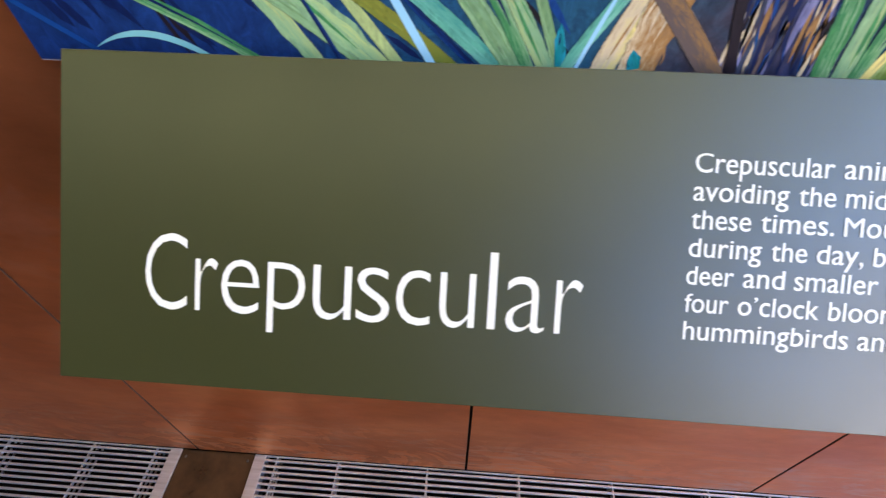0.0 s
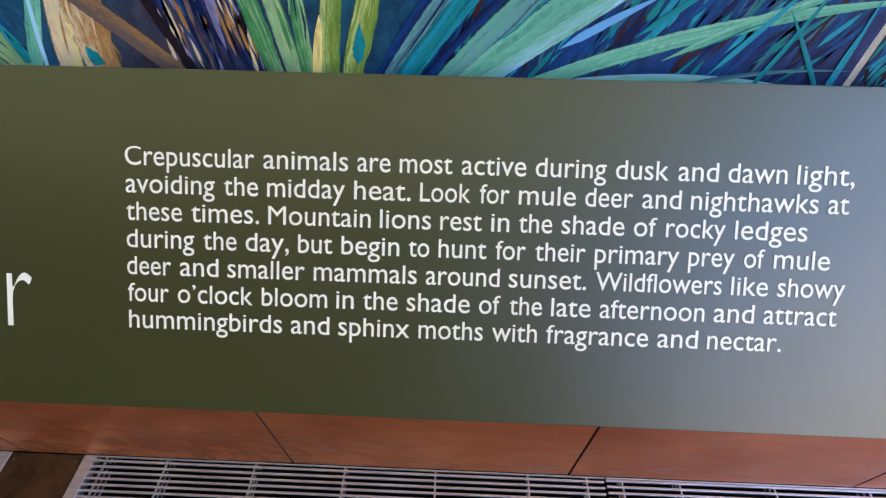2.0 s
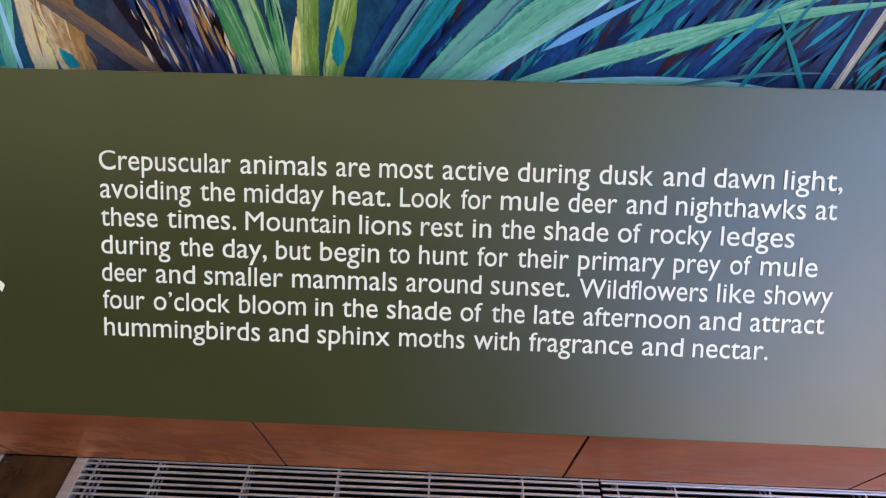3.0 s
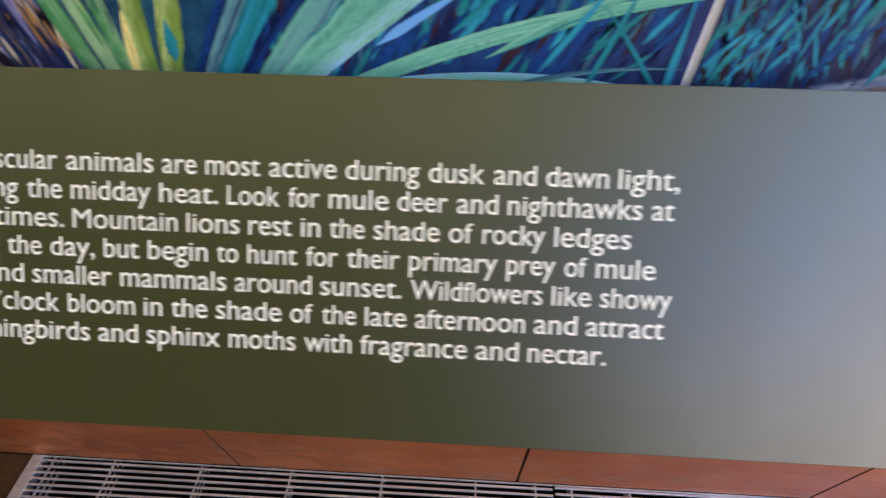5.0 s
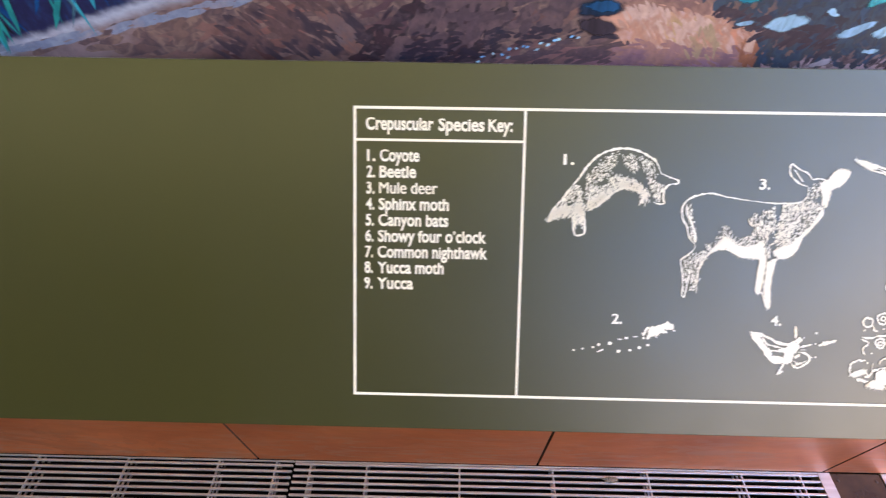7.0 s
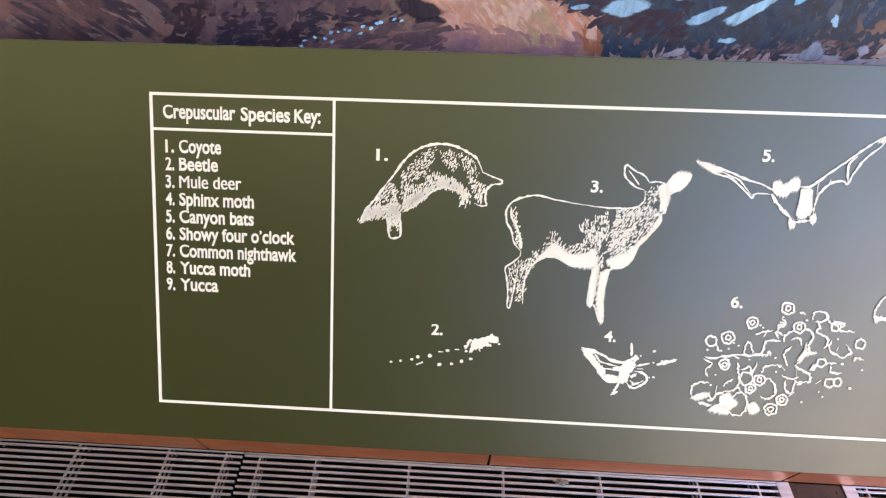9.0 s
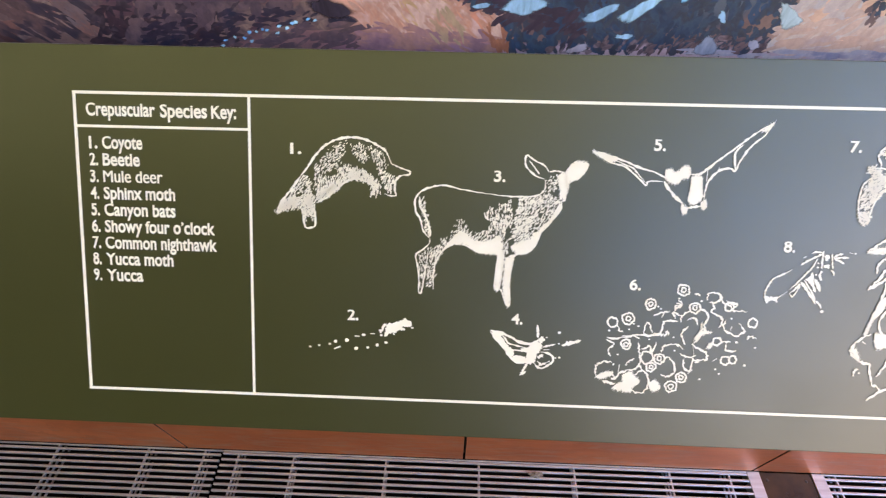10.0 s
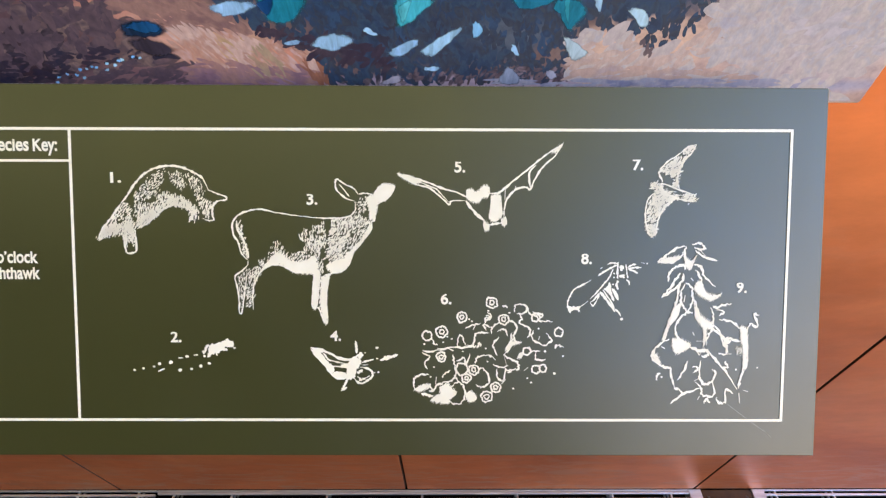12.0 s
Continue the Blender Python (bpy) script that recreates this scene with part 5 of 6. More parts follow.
    for f in ((2.25, 0.062, 0.04, 0.016, 0, (78, 88, 104), 0.5), (2.45, 0.030, 0.15, 0.048, 0, (184, 158, 150), 0.2), (2.51, 0.085, 0.085, 0.060, 0, (176, 170, 178), 0.4),
              (2.36, 0.052, 0.048, 0.022, 0, (196, 166, 150), 0.25), (2.43, 0.018, 0.18, 0.007, 0, (150, 150, 176), 0.6), (2.20, 0.018, 0.12, 0.007, 0, (168, 150, 166), 0.5)):
        col = field(*f)
    d = noise_tex(n, l, 75, 5, (0.8, 1, 1.1), rough=0.72, distort=0.15)
    g = ramp(n, l, d.outputs[0], [(0.28, (0.66, 0.66, 0.71)), (0.5, (1, 1, 1)), (0.74, (1.22, 1.20, 1.18))])
    l.new(mix(n, l, 1.0, col, g.outputs[0], "MULTIPLY"), b.inputs["Base Color"])
    bump(n, l, b, d.outputs[0], 0.10, 0.0008)
    return m


FIELDS = make_fields()


def mural_board(name, a0, a1, ground, label):
    ob = empty(name, MURAL)
    bm = box(a0, a1, 0, 0.0125, 0, MURAL_H)
    bmesh.ops.bevel(bm, geom=bm.edges[:], offset=0.0024, segments=1, affect="EDGES")
    for f in bm.faces:
        f.material_index = 0 if f.normal.y < -0.95 else 1
    part("board", bm, [ground, EDGE], ob, "painted board with pale cut edges")
    return tagged(ob, label, "mural", "mural boards")


mural_l = mural_board("mural_board", 0.0, SEAM - 0.0009, UNDER, "mural board painted with green and blue spiky leaves")
mural_r = mural_board("mural_board", SEAM + 0.0009, 2.574, FIELDS, "mural board painted with brown rock, blue grass and sandy ground")

PAINT = {}


def paint(name):
    if name not in PAINT:
        PAINT[name] = make_paint(name + "_paint", srgb(*TONES[name])) if isinstance(name, str) else make_paint("mural_paint", srgb(*name))
    return PAINT[name]


TONES = {"teal_pale": (125, 185, 190), "green": (66, 130, 78), "blue": (14, 60, 124), "pale_green": (140, 175, 130), "sage": (116, 150, 104),
         "navy": (8, 26, 72), "straw": (175, 190, 125), "olive": (125, 128, 50), "ice": (148, 196, 226), "mint": (92, 162, 142),
         "mint_light": (122, 184, 164), "teal": (20, 122, 128), "cream": (208, 190, 158), "tan": (154, 114, 68), "umber": (100, 85, 80),
         "black": (28, 20, 30), "olive_green": (112, 138, 58), "straw_bright": (220, 205, 130), "slate_teal": (60, 100, 120), "grey_teal": (95, 145, 150),
         "sky": (110, 170, 225), "cyan": (34, 140, 166), "lavender": (120, 120, 160), "pink": (205, 150, 125), "slate": (54, 62, 84),
         "sand": (214, 190, 182), "deep_blue": (10, 68, 124), "rust": (150, 98, 80), "plum": (50, 28, 40), "petal": (150, 195, 225)}
DARKER = {"mint": "teal", "pale_green": "green", "sage": "green", "green": "navy", "olive_green": "green", "teal": "navy", "cream": "tan", "tan": "umber",
          "mint_light": "teal", "grey_teal": "slate_teal", "slate_teal": "navy", "straw": "olive", "olive": "green"}
LIGHTER = {"mint": "mint_light", "pale_green": "straw", "sage": "pale_green", "green": "pale_green", "olive_green": "straw", "teal": "cyan", "tan": "cream",
           "grey_teal": "mint", "slate_teal": "grey_teal", "cream": "straw_bright", "mint_light": "ice", "navy": "blue", "umber": "tan"}
layer = [0]


def coat():
    layer[0] += 1
    return -0.0003 - 0.000008 * layer[0]


def fan(bm, pts, y):
    """A patch of paint round its middle, thin at the rim."""
    uv = bm.loops.layers.uv.verify()
    mid = bm.verts.new((sum(p[0] for p in pts) / len(pts), y, sum(p[1] for p in pts) / len(pts)))
    rim = [bm.verts.new((p[0], y, p[1])) for p in pts]
    for a, b in zip(rim, rim[1:] + rim[:1]):
        f = bm.faces.new((mid, a, b))
        for lp in f.loops:
            lp[uv].uv = (0.5, 0.5 if lp.vert is mid else 1.0)


def board_of(a):
    return mural_l if a < SEAM else mural_r


BLADE = {}


def blade_paint(tone):
    """Paint drawn along a blade: streaks run lengthwise, one edge darker, the back lighter."""
    if tone in BLADE:
        return BLADE[tone]
    m, n, l, b = mat(tone + "_blade_paint", 0.55)
    b.inputs["Specular IOR Level"].default_value = 0.22
    tc = n.new("ShaderNodeTexCoord")
    inf = n.new("ShaderNodeObjectInfo")
    mp = n.new("ShaderNodeMapping")
    mp.inputs["Scale"].default_value = (2.2, 5.0, 1)
    l.new(tc.outputs["UV"], mp.inputs["Vector"])
    t = n.new("ShaderNodeTexNoise")
    t.noise_dimensions = "4D"
    t.inputs["Scale"].default_value = 1.6
    t.inputs["Detail"].default_value = 5
    t.inputs["Roughness"].default_value = 0.65
    t.inputs["Distortion"].default_value = 0.5
    w = n.new("ShaderNodeMath")
    w.operation = "MULTIPLY"
    w.inputs[1].default_value = 40
    l.new(inf.outputs["Random"], w.inputs[0])
    l.new(w.outputs[0], t.inputs["W"])
    l.new(mp.outputs[0], t.inputs["Vector"])
    sep = n.new("ShaderNodeSeparateXYZ")
    l.new(tc.outputs["UV"], sep.inputs[0])
    k = n.new("ShaderNodeMath")
    k.operation = "MULTIPLY_ADD"
    k.inputs[1].default_value = 0.55
    l.new(sep.outputs["Y"], k.inputs[0])
    st = n.new("ShaderNodeMath")
    st.operation = "MULTIPLY"
    st.inputs[1].default_value = 1.5
    l.new(t.outputs[0], st.inputs[0])
    l.new(st.outputs[0], k.inputs[2])
    lo, mid, hi = (srgb(*TONES[q]) for q in (DARKER.get(tone, tone), tone, LIGHTER.get(tone, tone)))
    s = n.new("ShaderNodeMath")
    s.operation = "MULTIPLY_ADD"
    s.inputs[1].default_value, s.inputs[2].default_value = 0.5, 0.0
    l.new(k.outputs[0], s.inputs[0])
    mm = tuple((p + q * 2) / 3 for p, q in zip(lo, mid))
    mh = tuple((p + q) / 2 for p, q in zip(hi, mid))
    c = ramp(n, l, s.outputs[0], [(0.22, lo), (0.34, mm), (0.45, mid), (0.58, mh), (0.66, hi), (0.74, mid), (0.86, mm)])
    rr = ramp(n, l, inf.outputs["Random"], [(0, (0.84, 0.88, 0.92)), (1, (1.12, 1.10, 1.04))])
    l.new(mix(n, l, 1.0, c.outputs[0], rr.outputs[0], "MULTIPLY"), b.inputs["Base Color"])
    bump(n, l, b, t.outputs[0], 0.08, 0.0006)
    soft_edge(n, l, b, 0.10, 190)
    BLADE[tone] = m
    return m


def leaf(a0, h0, a1, h1, w, tone, bend, reach=2.6):
    """A painted blade from its foot through a second point and on to its tip."""
    foot, way = Vector((a0, h0)), Vector((a1 - a0, h1 - h0))
    side = Vector((-way.y, way.x)).normalized()
    length = way.length * reach
    y = coat()
    bm = bmesh.new()
    uv = bm.loops.layers.uv.new("UVMap")
    n = 30
    flip = random.random() < 0.5
    sd = random.uniform(0, 80)
    rows = []
    for k in range(n + 1):
        t = k / n * 1.1 - 0.1
        c = foot + way * (t * reach) - side * (bend * length * (t - t * t) * 2.0)
        ww = w * (0.86 + 0.5 * t - 1.34 * t * t)
        if h0 > 0.025:
            ww *= min(1.0, 0.05 + (t + 0.1) * 4)
        e0 = 0.5 + 0.16 * noise.noise(Vector((t * 9 + sd, 0, 0))) + random.uniform(-0.02, 0.02)
        e1 = 0.5 + 0.16 * noise.noise(Vector((t * 9 + sd, 7, 0))) + random.uniform(-0.02, 0.02)
        row = []
        for q in (-e0, 0.0, e1):
            p = c + side * (ww * q)
            lo, hi = (0.0034, SEAM - 0.0026) if a0 < SEAM else (SEAM + 0.0026, 2.5706)
            row.append((bm.verts.new((max(lo, min(p.x, hi)), y, max(0.0034, p.y))), (t * length / 0.05, 0.5 + (q if flip else -q))))
        rows.append(row)
    rows_at = [[q[0].co.copy() for q in row] for row in rows]
    for k in range(n):
        for j in range(2):
            quad = (rows[k][j], rows[k][j + 1], rows[k + 1][j + 1], rows[k + 1][j])
            f = bm.faces.new([q[0] for q in quad])
            for lp, q in zip(f.loops, quad):
                lp[uv].uv = q[1]
    ob = part("painted_leaf", bm, blade_paint(tone), board_of(a0))
    if w < 0.011 or tone in ("navy", "umber"):
        return
    # long dry strokes of lighter and darker paint along the blade
    t = bmesh.new()
    for j in range(3 + int(w * 260)):
        k0 = random.randint(1, 14)
        k1 = min(n, k0 + random.randint(6, 16))
        off, wide = random.uniform(-0.92, 0.92), random.uniform(0.0012, 0.0040)
        yy = y - 0.000003 - 0.00000012 * j
        row = []
        for k in range(k0, k1 + 1):
            a, c, b = rows_at[k]
            p = c.lerp(b, off) if off > 0 else c.lerp(a, -off)
            e = (b - a).normalized() * wide * 0.5 * max(0.15, math.sin(3.1416 * (k - k0 + 0.3) / (k1 - k0 + 0.6)))
            row.append((t.verts.new((p.x - e.x, yy, p.z - e.z)), t.verts.new((p.x + e.x, yy, p.z + e.z))))
        for p, q in zip(row, row[1:]):
            t.faces.new((p[0], p[1], q[1], q[0]))
    part("dry_brushwork", t, streak_paint(tone), ob)["kind"] = "stuff"


STREAK = {}


def streak_paint(tone):
    if tone not in STREAK:
        low, high = DARKER.get(tone, tone), LIGHTER.get(tone, tone)
        STREAK[tone] = make_island_paint(tone + "_streaks", (low, tone, high, tone, low, high, tone))
    return STREAK[tone]


def make_island_paint(name, tones):
    m, n, l, b = mat(name, 0.55)
    b.inputs["Specular IOR Level"].default_value = 0.22
    g = n.new("ShaderNodeNewGeometry")
    k = len(tones)
    r = ramp(n, l, g.outputs["Random Per Island"], [(i / k, srgb(*(TONES[t] if isinstance(t, str) else t))) for i, t in enumerate(tones)], "CONSTANT")
    a = noise_tex(n, l, 90, 4, (1.5, 1, 0.6))
    q = ramp(n, l, a.outputs[0], [(0.3, (0.6, 0.6, 0.65)), (0.7, (1.25, 1.25, 1.2))])
    l.new(mix(n, l, 1.0, r.outputs[0], q.outputs[0], "MULTIPLY"), b.inputs["Base Color"])
    return m


def strokes(name, label, a0, a1, h0, h1, count, size, width, angle, spread, tones, floor_line=None):
    """Loose brush strokes scattered over part of a board."""
    m = make_island_paint(name + "_paint", tones)
    bm = bmesh.new()
    y = coat()
    for k in range(count):
        a, h = random.uniform(a0, a1), random.uniform(h0, h1)
        if floor_line and not floor_line(a, h):
            continue
        t = radians(angle + random.uniform(-spread, spread))
        s = size * random.uniform(0.5, 1.3)
        d = Vector((math.cos(t), math.sin(t)))
        e = Vector((-d.y, d.x)) * width * random.uniform(0.5, 1.2) / 2
        c = Vector((a, h))
        yy = y - 0.000006 * (k % 9) / 9
        lo, hi = (0.0034, SEAM - 0.0026) if a < SEAM else (SEAM + 0.0026, 2.5706)
        pts = [c - d * s / 2, c - d * s * 0.2 + e, c + d * s * 0.25 + e * 0.8, c + d * s / 2, c + d * s * 0.2 - e, c - d * s * 0.25 - e * 0.8]
        if min(p.x for p in pts) < lo or max(p.x for p in pts) > hi or min(p.y for p in pts) < 0.0034:
            continue
        bm.faces.new([bm.verts.new((p.x, yy, p.y)) for p in pts])
    ob = part(name, bm, m, board_of((a0 + a1) / 2), label)
    ob["kind"] = "stuff"


brush_rng = random.Random(11)
thin = [-0.00003]


def make_brush_paint(tones):
    """Neighbouring strokes take neighbouring colours, each a little off."""
    m, n, l, b = mat("brushwork_paint", 0.55)
    b.inputs["Specular IOR Level"].default_value = 0.40
    g = n.new("ShaderNodeNewGeometry")
    a = noise_tex(n, l, 34, 3, rough=0.6, distort=0.4)
    s = n.new("ShaderNodeMath")
    s.operation = "MULTIPLY_ADD"
    s.inputs[1].default_value = 0.13
    l.new(g.outputs["Random Per Island"], s.inputs[0])
    l.new(a.outputs[0], s.inputs[2])
    k = max(1, len(tones) - 1)
    r = ramp(n, l, s.outputs[0], [(0.40 + 0.34 * i / k, srgb(*t)) for i, t in enumerate(tones)])
    f = noise_tex(n, l, 120, 4, (1.2, 1, 0.8), rough=0.7)
    q = ramp(n, l, f.outputs[0], [(0.3, (0.80, 0.80, 0.83)), (0.7, (1.16, 1.16, 1.13))])
    l.new(mix(n, l, 1.0, r.outputs[0], q.outputs[0], "MULTIPLY"), b.inputs["Base Color"])
    return m


def brush(zone, count, size, width, angle, spread, *tones):
    """Short tapered strokes of a flat brush that cover a zone of the second board."""
    m = make_brush_paint(tones)
    bm = bmesh.new()
    a0, a1 = min(p[0] for p in zone), max(p[0] for p in zone)
    h0, h1 = min(p[1] for p in zone), max(p[1] for p in zone)
    y = thin[0]
    k = tries = 0
    while k < count and tries < count * 8:
        tries += 1
        p = (brush_rng.uniform(a0, a1), brush_rng.uniform(h0, h1))
        if not inside(p, zone):
            continue
        k += 1
        t = radians(angle + brush_rng.uniform(-spread, spread))
        s = size * brush_rng.uniform(0.5, 1.2)
        d = Vector((math.cos(t), math.sin(t)))
        e = Vector((-d.y, d.x)) * width * brush_rng.uniform(0.5, 1.2) / 2
        yy = y - 0.00000005 * k
        row = []
        for f, g in ((-0.5, 0.15), (-0.36, 0.8), (-0.1, 1.0), (0.2, 0.95), (0.38, 0.6), (0.5, 0.1)):
            b = d.orthogonal() * (0.10 * s * (0.25 - f * f))
            c = Vector(p) + d * (s * f) + b
            row.append((c + e * (g * brush_rng.uniform(0.7, 1.1)), c - e * (g * brush_rng.uniform(0.7, 1.1))))
        vs = [[bm.verts.new((min(2.5705, max(SEAM + 0.0026, q.x)), yy, max(0.0034, q.y))) for q in r] for r in row]
        for u, v in zip(vs, vs[1:]):
            if (u[0].co - v[1].co).length > 0.0004:
                bm.faces.new((u[0], u[1], v[1], v[0]))
    thin[0] -= 0.00000005 * count + 0.000002
    ob = part("painted_brushwork", bm, m, mural_r, "small overlapping brush strokes")
    ob["kind"] = "stuff"


def patch(shape, tone):
    """One petal or leaf laid on with a loaded brush: a wavering outline."""
    y = coat()
    bm = bmesh.new()
    line = smooth(list(shape) + [shape[0]], 4)[:-1]
    fan(bm, [(q.x + brush_rng.uniform(-1, 1) * 0.0008, max(0.0034, q.y + brush_rng.uniform(-1, 1) * 0.0008)) for q in line], y)
    part("painted_patch", bm, paint(tone), mural_r)


def dab(a, h, ra, rh, tone, turn=0.0, rough=0.25, n=40):
    """One patch of paint with an uneven outline."""
    y = coat()
    bm = bmesh.new()
    sd = random.uniform(0, 50)
    ct, st = math.cos(radians(turn)), math.sin(radians(turn))
    vs = []
    for k in range(n):
        t = 6.28319 * k / n
        q = 1 + rough * noise.noise(Vector((math.cos(t) * 2.2 + sd, math.sin(t) * 2.2, 0))) * 2 + rough * 0.6 * noise.noise(Vector((math.cos(t) * 7 + sd, math.sin(t) * 7, 3)))
        px, py = ra * q * math.cos(t), rh * q * math.sin(t)
        lo, hi = (0.0034, SEAM - 0.0026) if a < SEAM else (SEAM + 0.0026, 2.5706)
        vs.append((min(hi, max(lo, a + px * ct - py * st)), max(0.0034, h + px * st + py * ct)))
    fan(bm, vs, y)
    bmesh.ops.recalc_face_normals(bm, faces=bm.faces[:])
    part("painted_patch", bm, paint(tone), board_of(a))



def ROCK(a):
    return 0.014 + 0.27 * (a - 1.392)


# deep shade and grass behind the leaves
strokes("painted_shade", "dark blue brush strokes", 0.0, 0.55, 0.004, 0.5, 170, 0.07, 0.010, 130, 25, ("navy", "navy", "blue", "black", "navy"))
strokes("painted_trunk", "grey and violet upright brush strokes", 0.665, 0.755, 0.004, 0.30, 520, 0.045, 0.0046, 94, 9, ("slate", "navy", "lavender", "umber", "blue", "slate", "tan", "navy", "lavender", "cream", "black", "deep_blue"))
strokes("painted_grass", "blue and teal grass strokes", 0.90, 1.288, 0.004, 0.30, 900, 0.060, 0.0056, 60, 20, ("navy", "deep_blue", "blue", "blue", "slate_teal", "navy", "plum", "teal", "deep_blue", "cyan"))
strokes("painted_grass", "blue and teal grass strokes", 1.292, 1.46, 0.004, 0.26, 800, 0.05, 0.004, 98, 24, ("navy", "deep_blue", "plum", "blue", "black", "teal", "cyan", "navy"),
        lambda a, h: h - 0.014 > ROCK(a))
strokes("painted_grass", "bright teal grass strokes", 1.292, 1.66, 0.004, 0.20, 340, 0.055, 0.0046, 76, 26, ("teal", "cyan", "slate_teal", "deep_blue"),
        lambda a, h: h - 0.014 > ROCK(a))

# ---- brushwork of the second board: rock, sand and the shadowed bush ----
brush([(1.440, 0.021), (1.568, 0.048), (1.666, 0.069), (1.889, 0.097), (1.925, 0.089), (1.969, 0.025)], 231, 0.03, 0.009, 18, 14, (104, 84, 83), (86, 71, 75), (118, 99, 97), (73, 61, 71), (97, 78, 79))
brush([(1.440, 0.022), (1.568, 0.049), (1.666, 0.070), (1.667, 0.065), (1.568, 0.043), (1.450, 0.019)], 60, 0.024, 0.004, 16, 10, (123, 137, 164), (106, 120, 150), (132, 131, 148))
brush([(1.661, 0.065), (1.750, 0.066), (1.751, 0.026), (1.624, 0.016)], 93, 0.026, 0.006, -35, 18, (68, 54, 61), (86, 67, 71), (52, 45, 59), (45, 41, 55))
brush([(1.725, 0.054), (1.741, 0.054), (1.754, 0.027), (1.739, 0.025)], 27, 0.02, 0.005, -45, 12, (123, 92, 83), (107, 80, 79), (91, 82, 91))
brush([(1.768, 0.063), (1.879, 0.065), (1.866, 0.017), (1.745, 0.018)], 143, 0.022, 0.006, 30, 40, (45, 33, 45), (54, 39, 51), (34, 28, 41), (64, 54, 65), (40, 31, 49))
brush([(1.828, 0.093), (1.936, 0.093), (1.920, 0.046), (1.863, 0.035), (1.770, 0.014)], 165, 0.018, 0.008, 50, 40, (79, 65, 77), (68, 56, 69), (91, 75, 83), (57, 48, 65))
brush([(1.799, 0.041), (1.912, 0.048), (1.975, 0.041), (1.884, 0.031), (1.831, 0.016), (1.781, 0.016)], 82, 0.014, 0.004, 10, 25, (27, 25, 41), (36, 31, 51), (47, 41, 57), (23, 29, 53))
brush([(1.848, 0.019), (1.911, 0.037), (1.978, 0.036), (1.971, 0.017), (1.846, 0.016)], 60, 0.018, 0.004, 15, 15, (95, 78, 87), (84, 67, 77), (73, 61, 75), (107, 86, 91))
brush([(1.934, 0.093), (2.000, 0.094), (2.033, 0.073), (2.033, 0.060), (1.974, 0.062), (1.931, 0.072)], 93, 0.024, 0.006, -20, 20, (132, 103, 99), (145, 112, 106), (120, 92, 93), (127, 97, 99))
brush([(1.970, 0.063), (2.033, 0.060), (2.092, 0.039), (2.092, 0.029), (2.020, 0.032), (1.970, 0.040)], 165, 0.02, 0.0042, -48, 12, (180, 152, 146), (189, 163, 158), (170, 135, 126), (173, 128, 112), (184, 156, 156))
brush([(1.974, 0.037), (2.088, 0.029), (2.080, 0.017), (1.971, 0.017)], 82, 0.018, 0.005, -15, 25, (142, 110, 118), (152, 116, 112), (132, 102, 116), (122, 94, 112))
brush([(2.032, 0.051), (2.057, 0.045), (2.054, 0.021), (2.025, 0.021)], 24, 0.012, 0.0034, -60, 25, (148, 134, 110), (156, 136, 118), (150, 124, 108))
brush([(2.072, 0.036), (2.096, 0.036), (2.090, 0.017), (2.073, 0.017)], 22, 0.012, 0.004, -60, 25, (152, 99, 77), (134, 88, 73), (163, 116, 95))
brush([(2.005, 0.094), (2.035, 0.067), (2.085, 0.043), (2.095, 0.017), (2.299, 0.023), (2.297, 0.043), (2.309, 0.067), (2.352, 0.059), (2.366, 0.046), (2.396, 0.063), (2.403, 0.080), (2.402, 0.100)], 1045, 0.012, 0.0064, 105, 45, (33, 50, 74), (37, 58, 87), (47, 68, 91), (43, 52, 72), (53, 60, 74), (35, 56, 85), (43, 70, 102))
brush([(2.035, 0.065), (2.089, 0.060), (2.147, 0.044), (2.151, 0.030), (2.098, 0.036)], 60, 0.016, 0.005, 20, 35, (56, 45, 63), (45, 37, 55), (66, 54, 67), (39, 41, 63))
brush([(2.095, 0.017), (2.161, 0.028), (2.297, 0.034), (2.306, 0.019)], 82, 0.01, 0.004, 40, 40, (87, 72, 82), (107, 91, 98), (64, 53, 64), (125, 110, 121), (53, 49, 64))
brush([(2.296, 0.037), (2.310, 0.066), (2.352, 0.059), (2.366, 0.044), (2.399, 0.061), (2.407, 0.075), (2.408, 0.100), (2.549, 0.101), (2.568, 0.063), (2.567, 0.005), (2.539, 0.005), (2.310, 0.019)], 180, 0.026, 0.012, 20, 35, (179, 169, 171), (174, 163, 167), (183, 173, 171), (170, 167, 177), (177, 165, 163), (166, 163, 177))
brush([(2.301, 0.039), (2.319, 0.062), (2.348, 0.056), (2.367, 0.041), (2.399, 0.058), (2.408, 0.071), (2.427, 0.058), (2.396, 0.028), (2.308, 0.028)], 48, 0.018, 0.006, 35, 45, (186, 169, 165), (183, 161, 155), (175, 156, 151), (184, 175, 175))
brush([(2.298, 0.029), (2.300, 0.040), (2.320, 0.039), (2.386, 0.031), (2.471, 0.026), (2.475, 0.020), (2.305, 0.019)], 49, 0.02, 0.005, 5, 15, (184, 157, 147), (175, 152, 145), (165, 150, 155))
brush([(2.353, 0.057), (2.367, 0.056), (2.369, 0.044), (2.363, 0.044)], 8, 0.008, 0.004, 80, 30, (100, 85, 90), (87, 76, 84))
brush([(2.240, 0.021), (2.478, 0.023), (2.481, 0.017), (2.240, 0.016)], 60, 0.026, 0.0035, 0, 5, (134, 140, 171), (146, 150, 175), (157, 156, 175), (121, 127, 159))
patch([(2.046, 0.089), (2.088, 0.089), (2.074, 0.071), (2.061, 0.067), (2.050, 0.071)], (12, 115, 142))
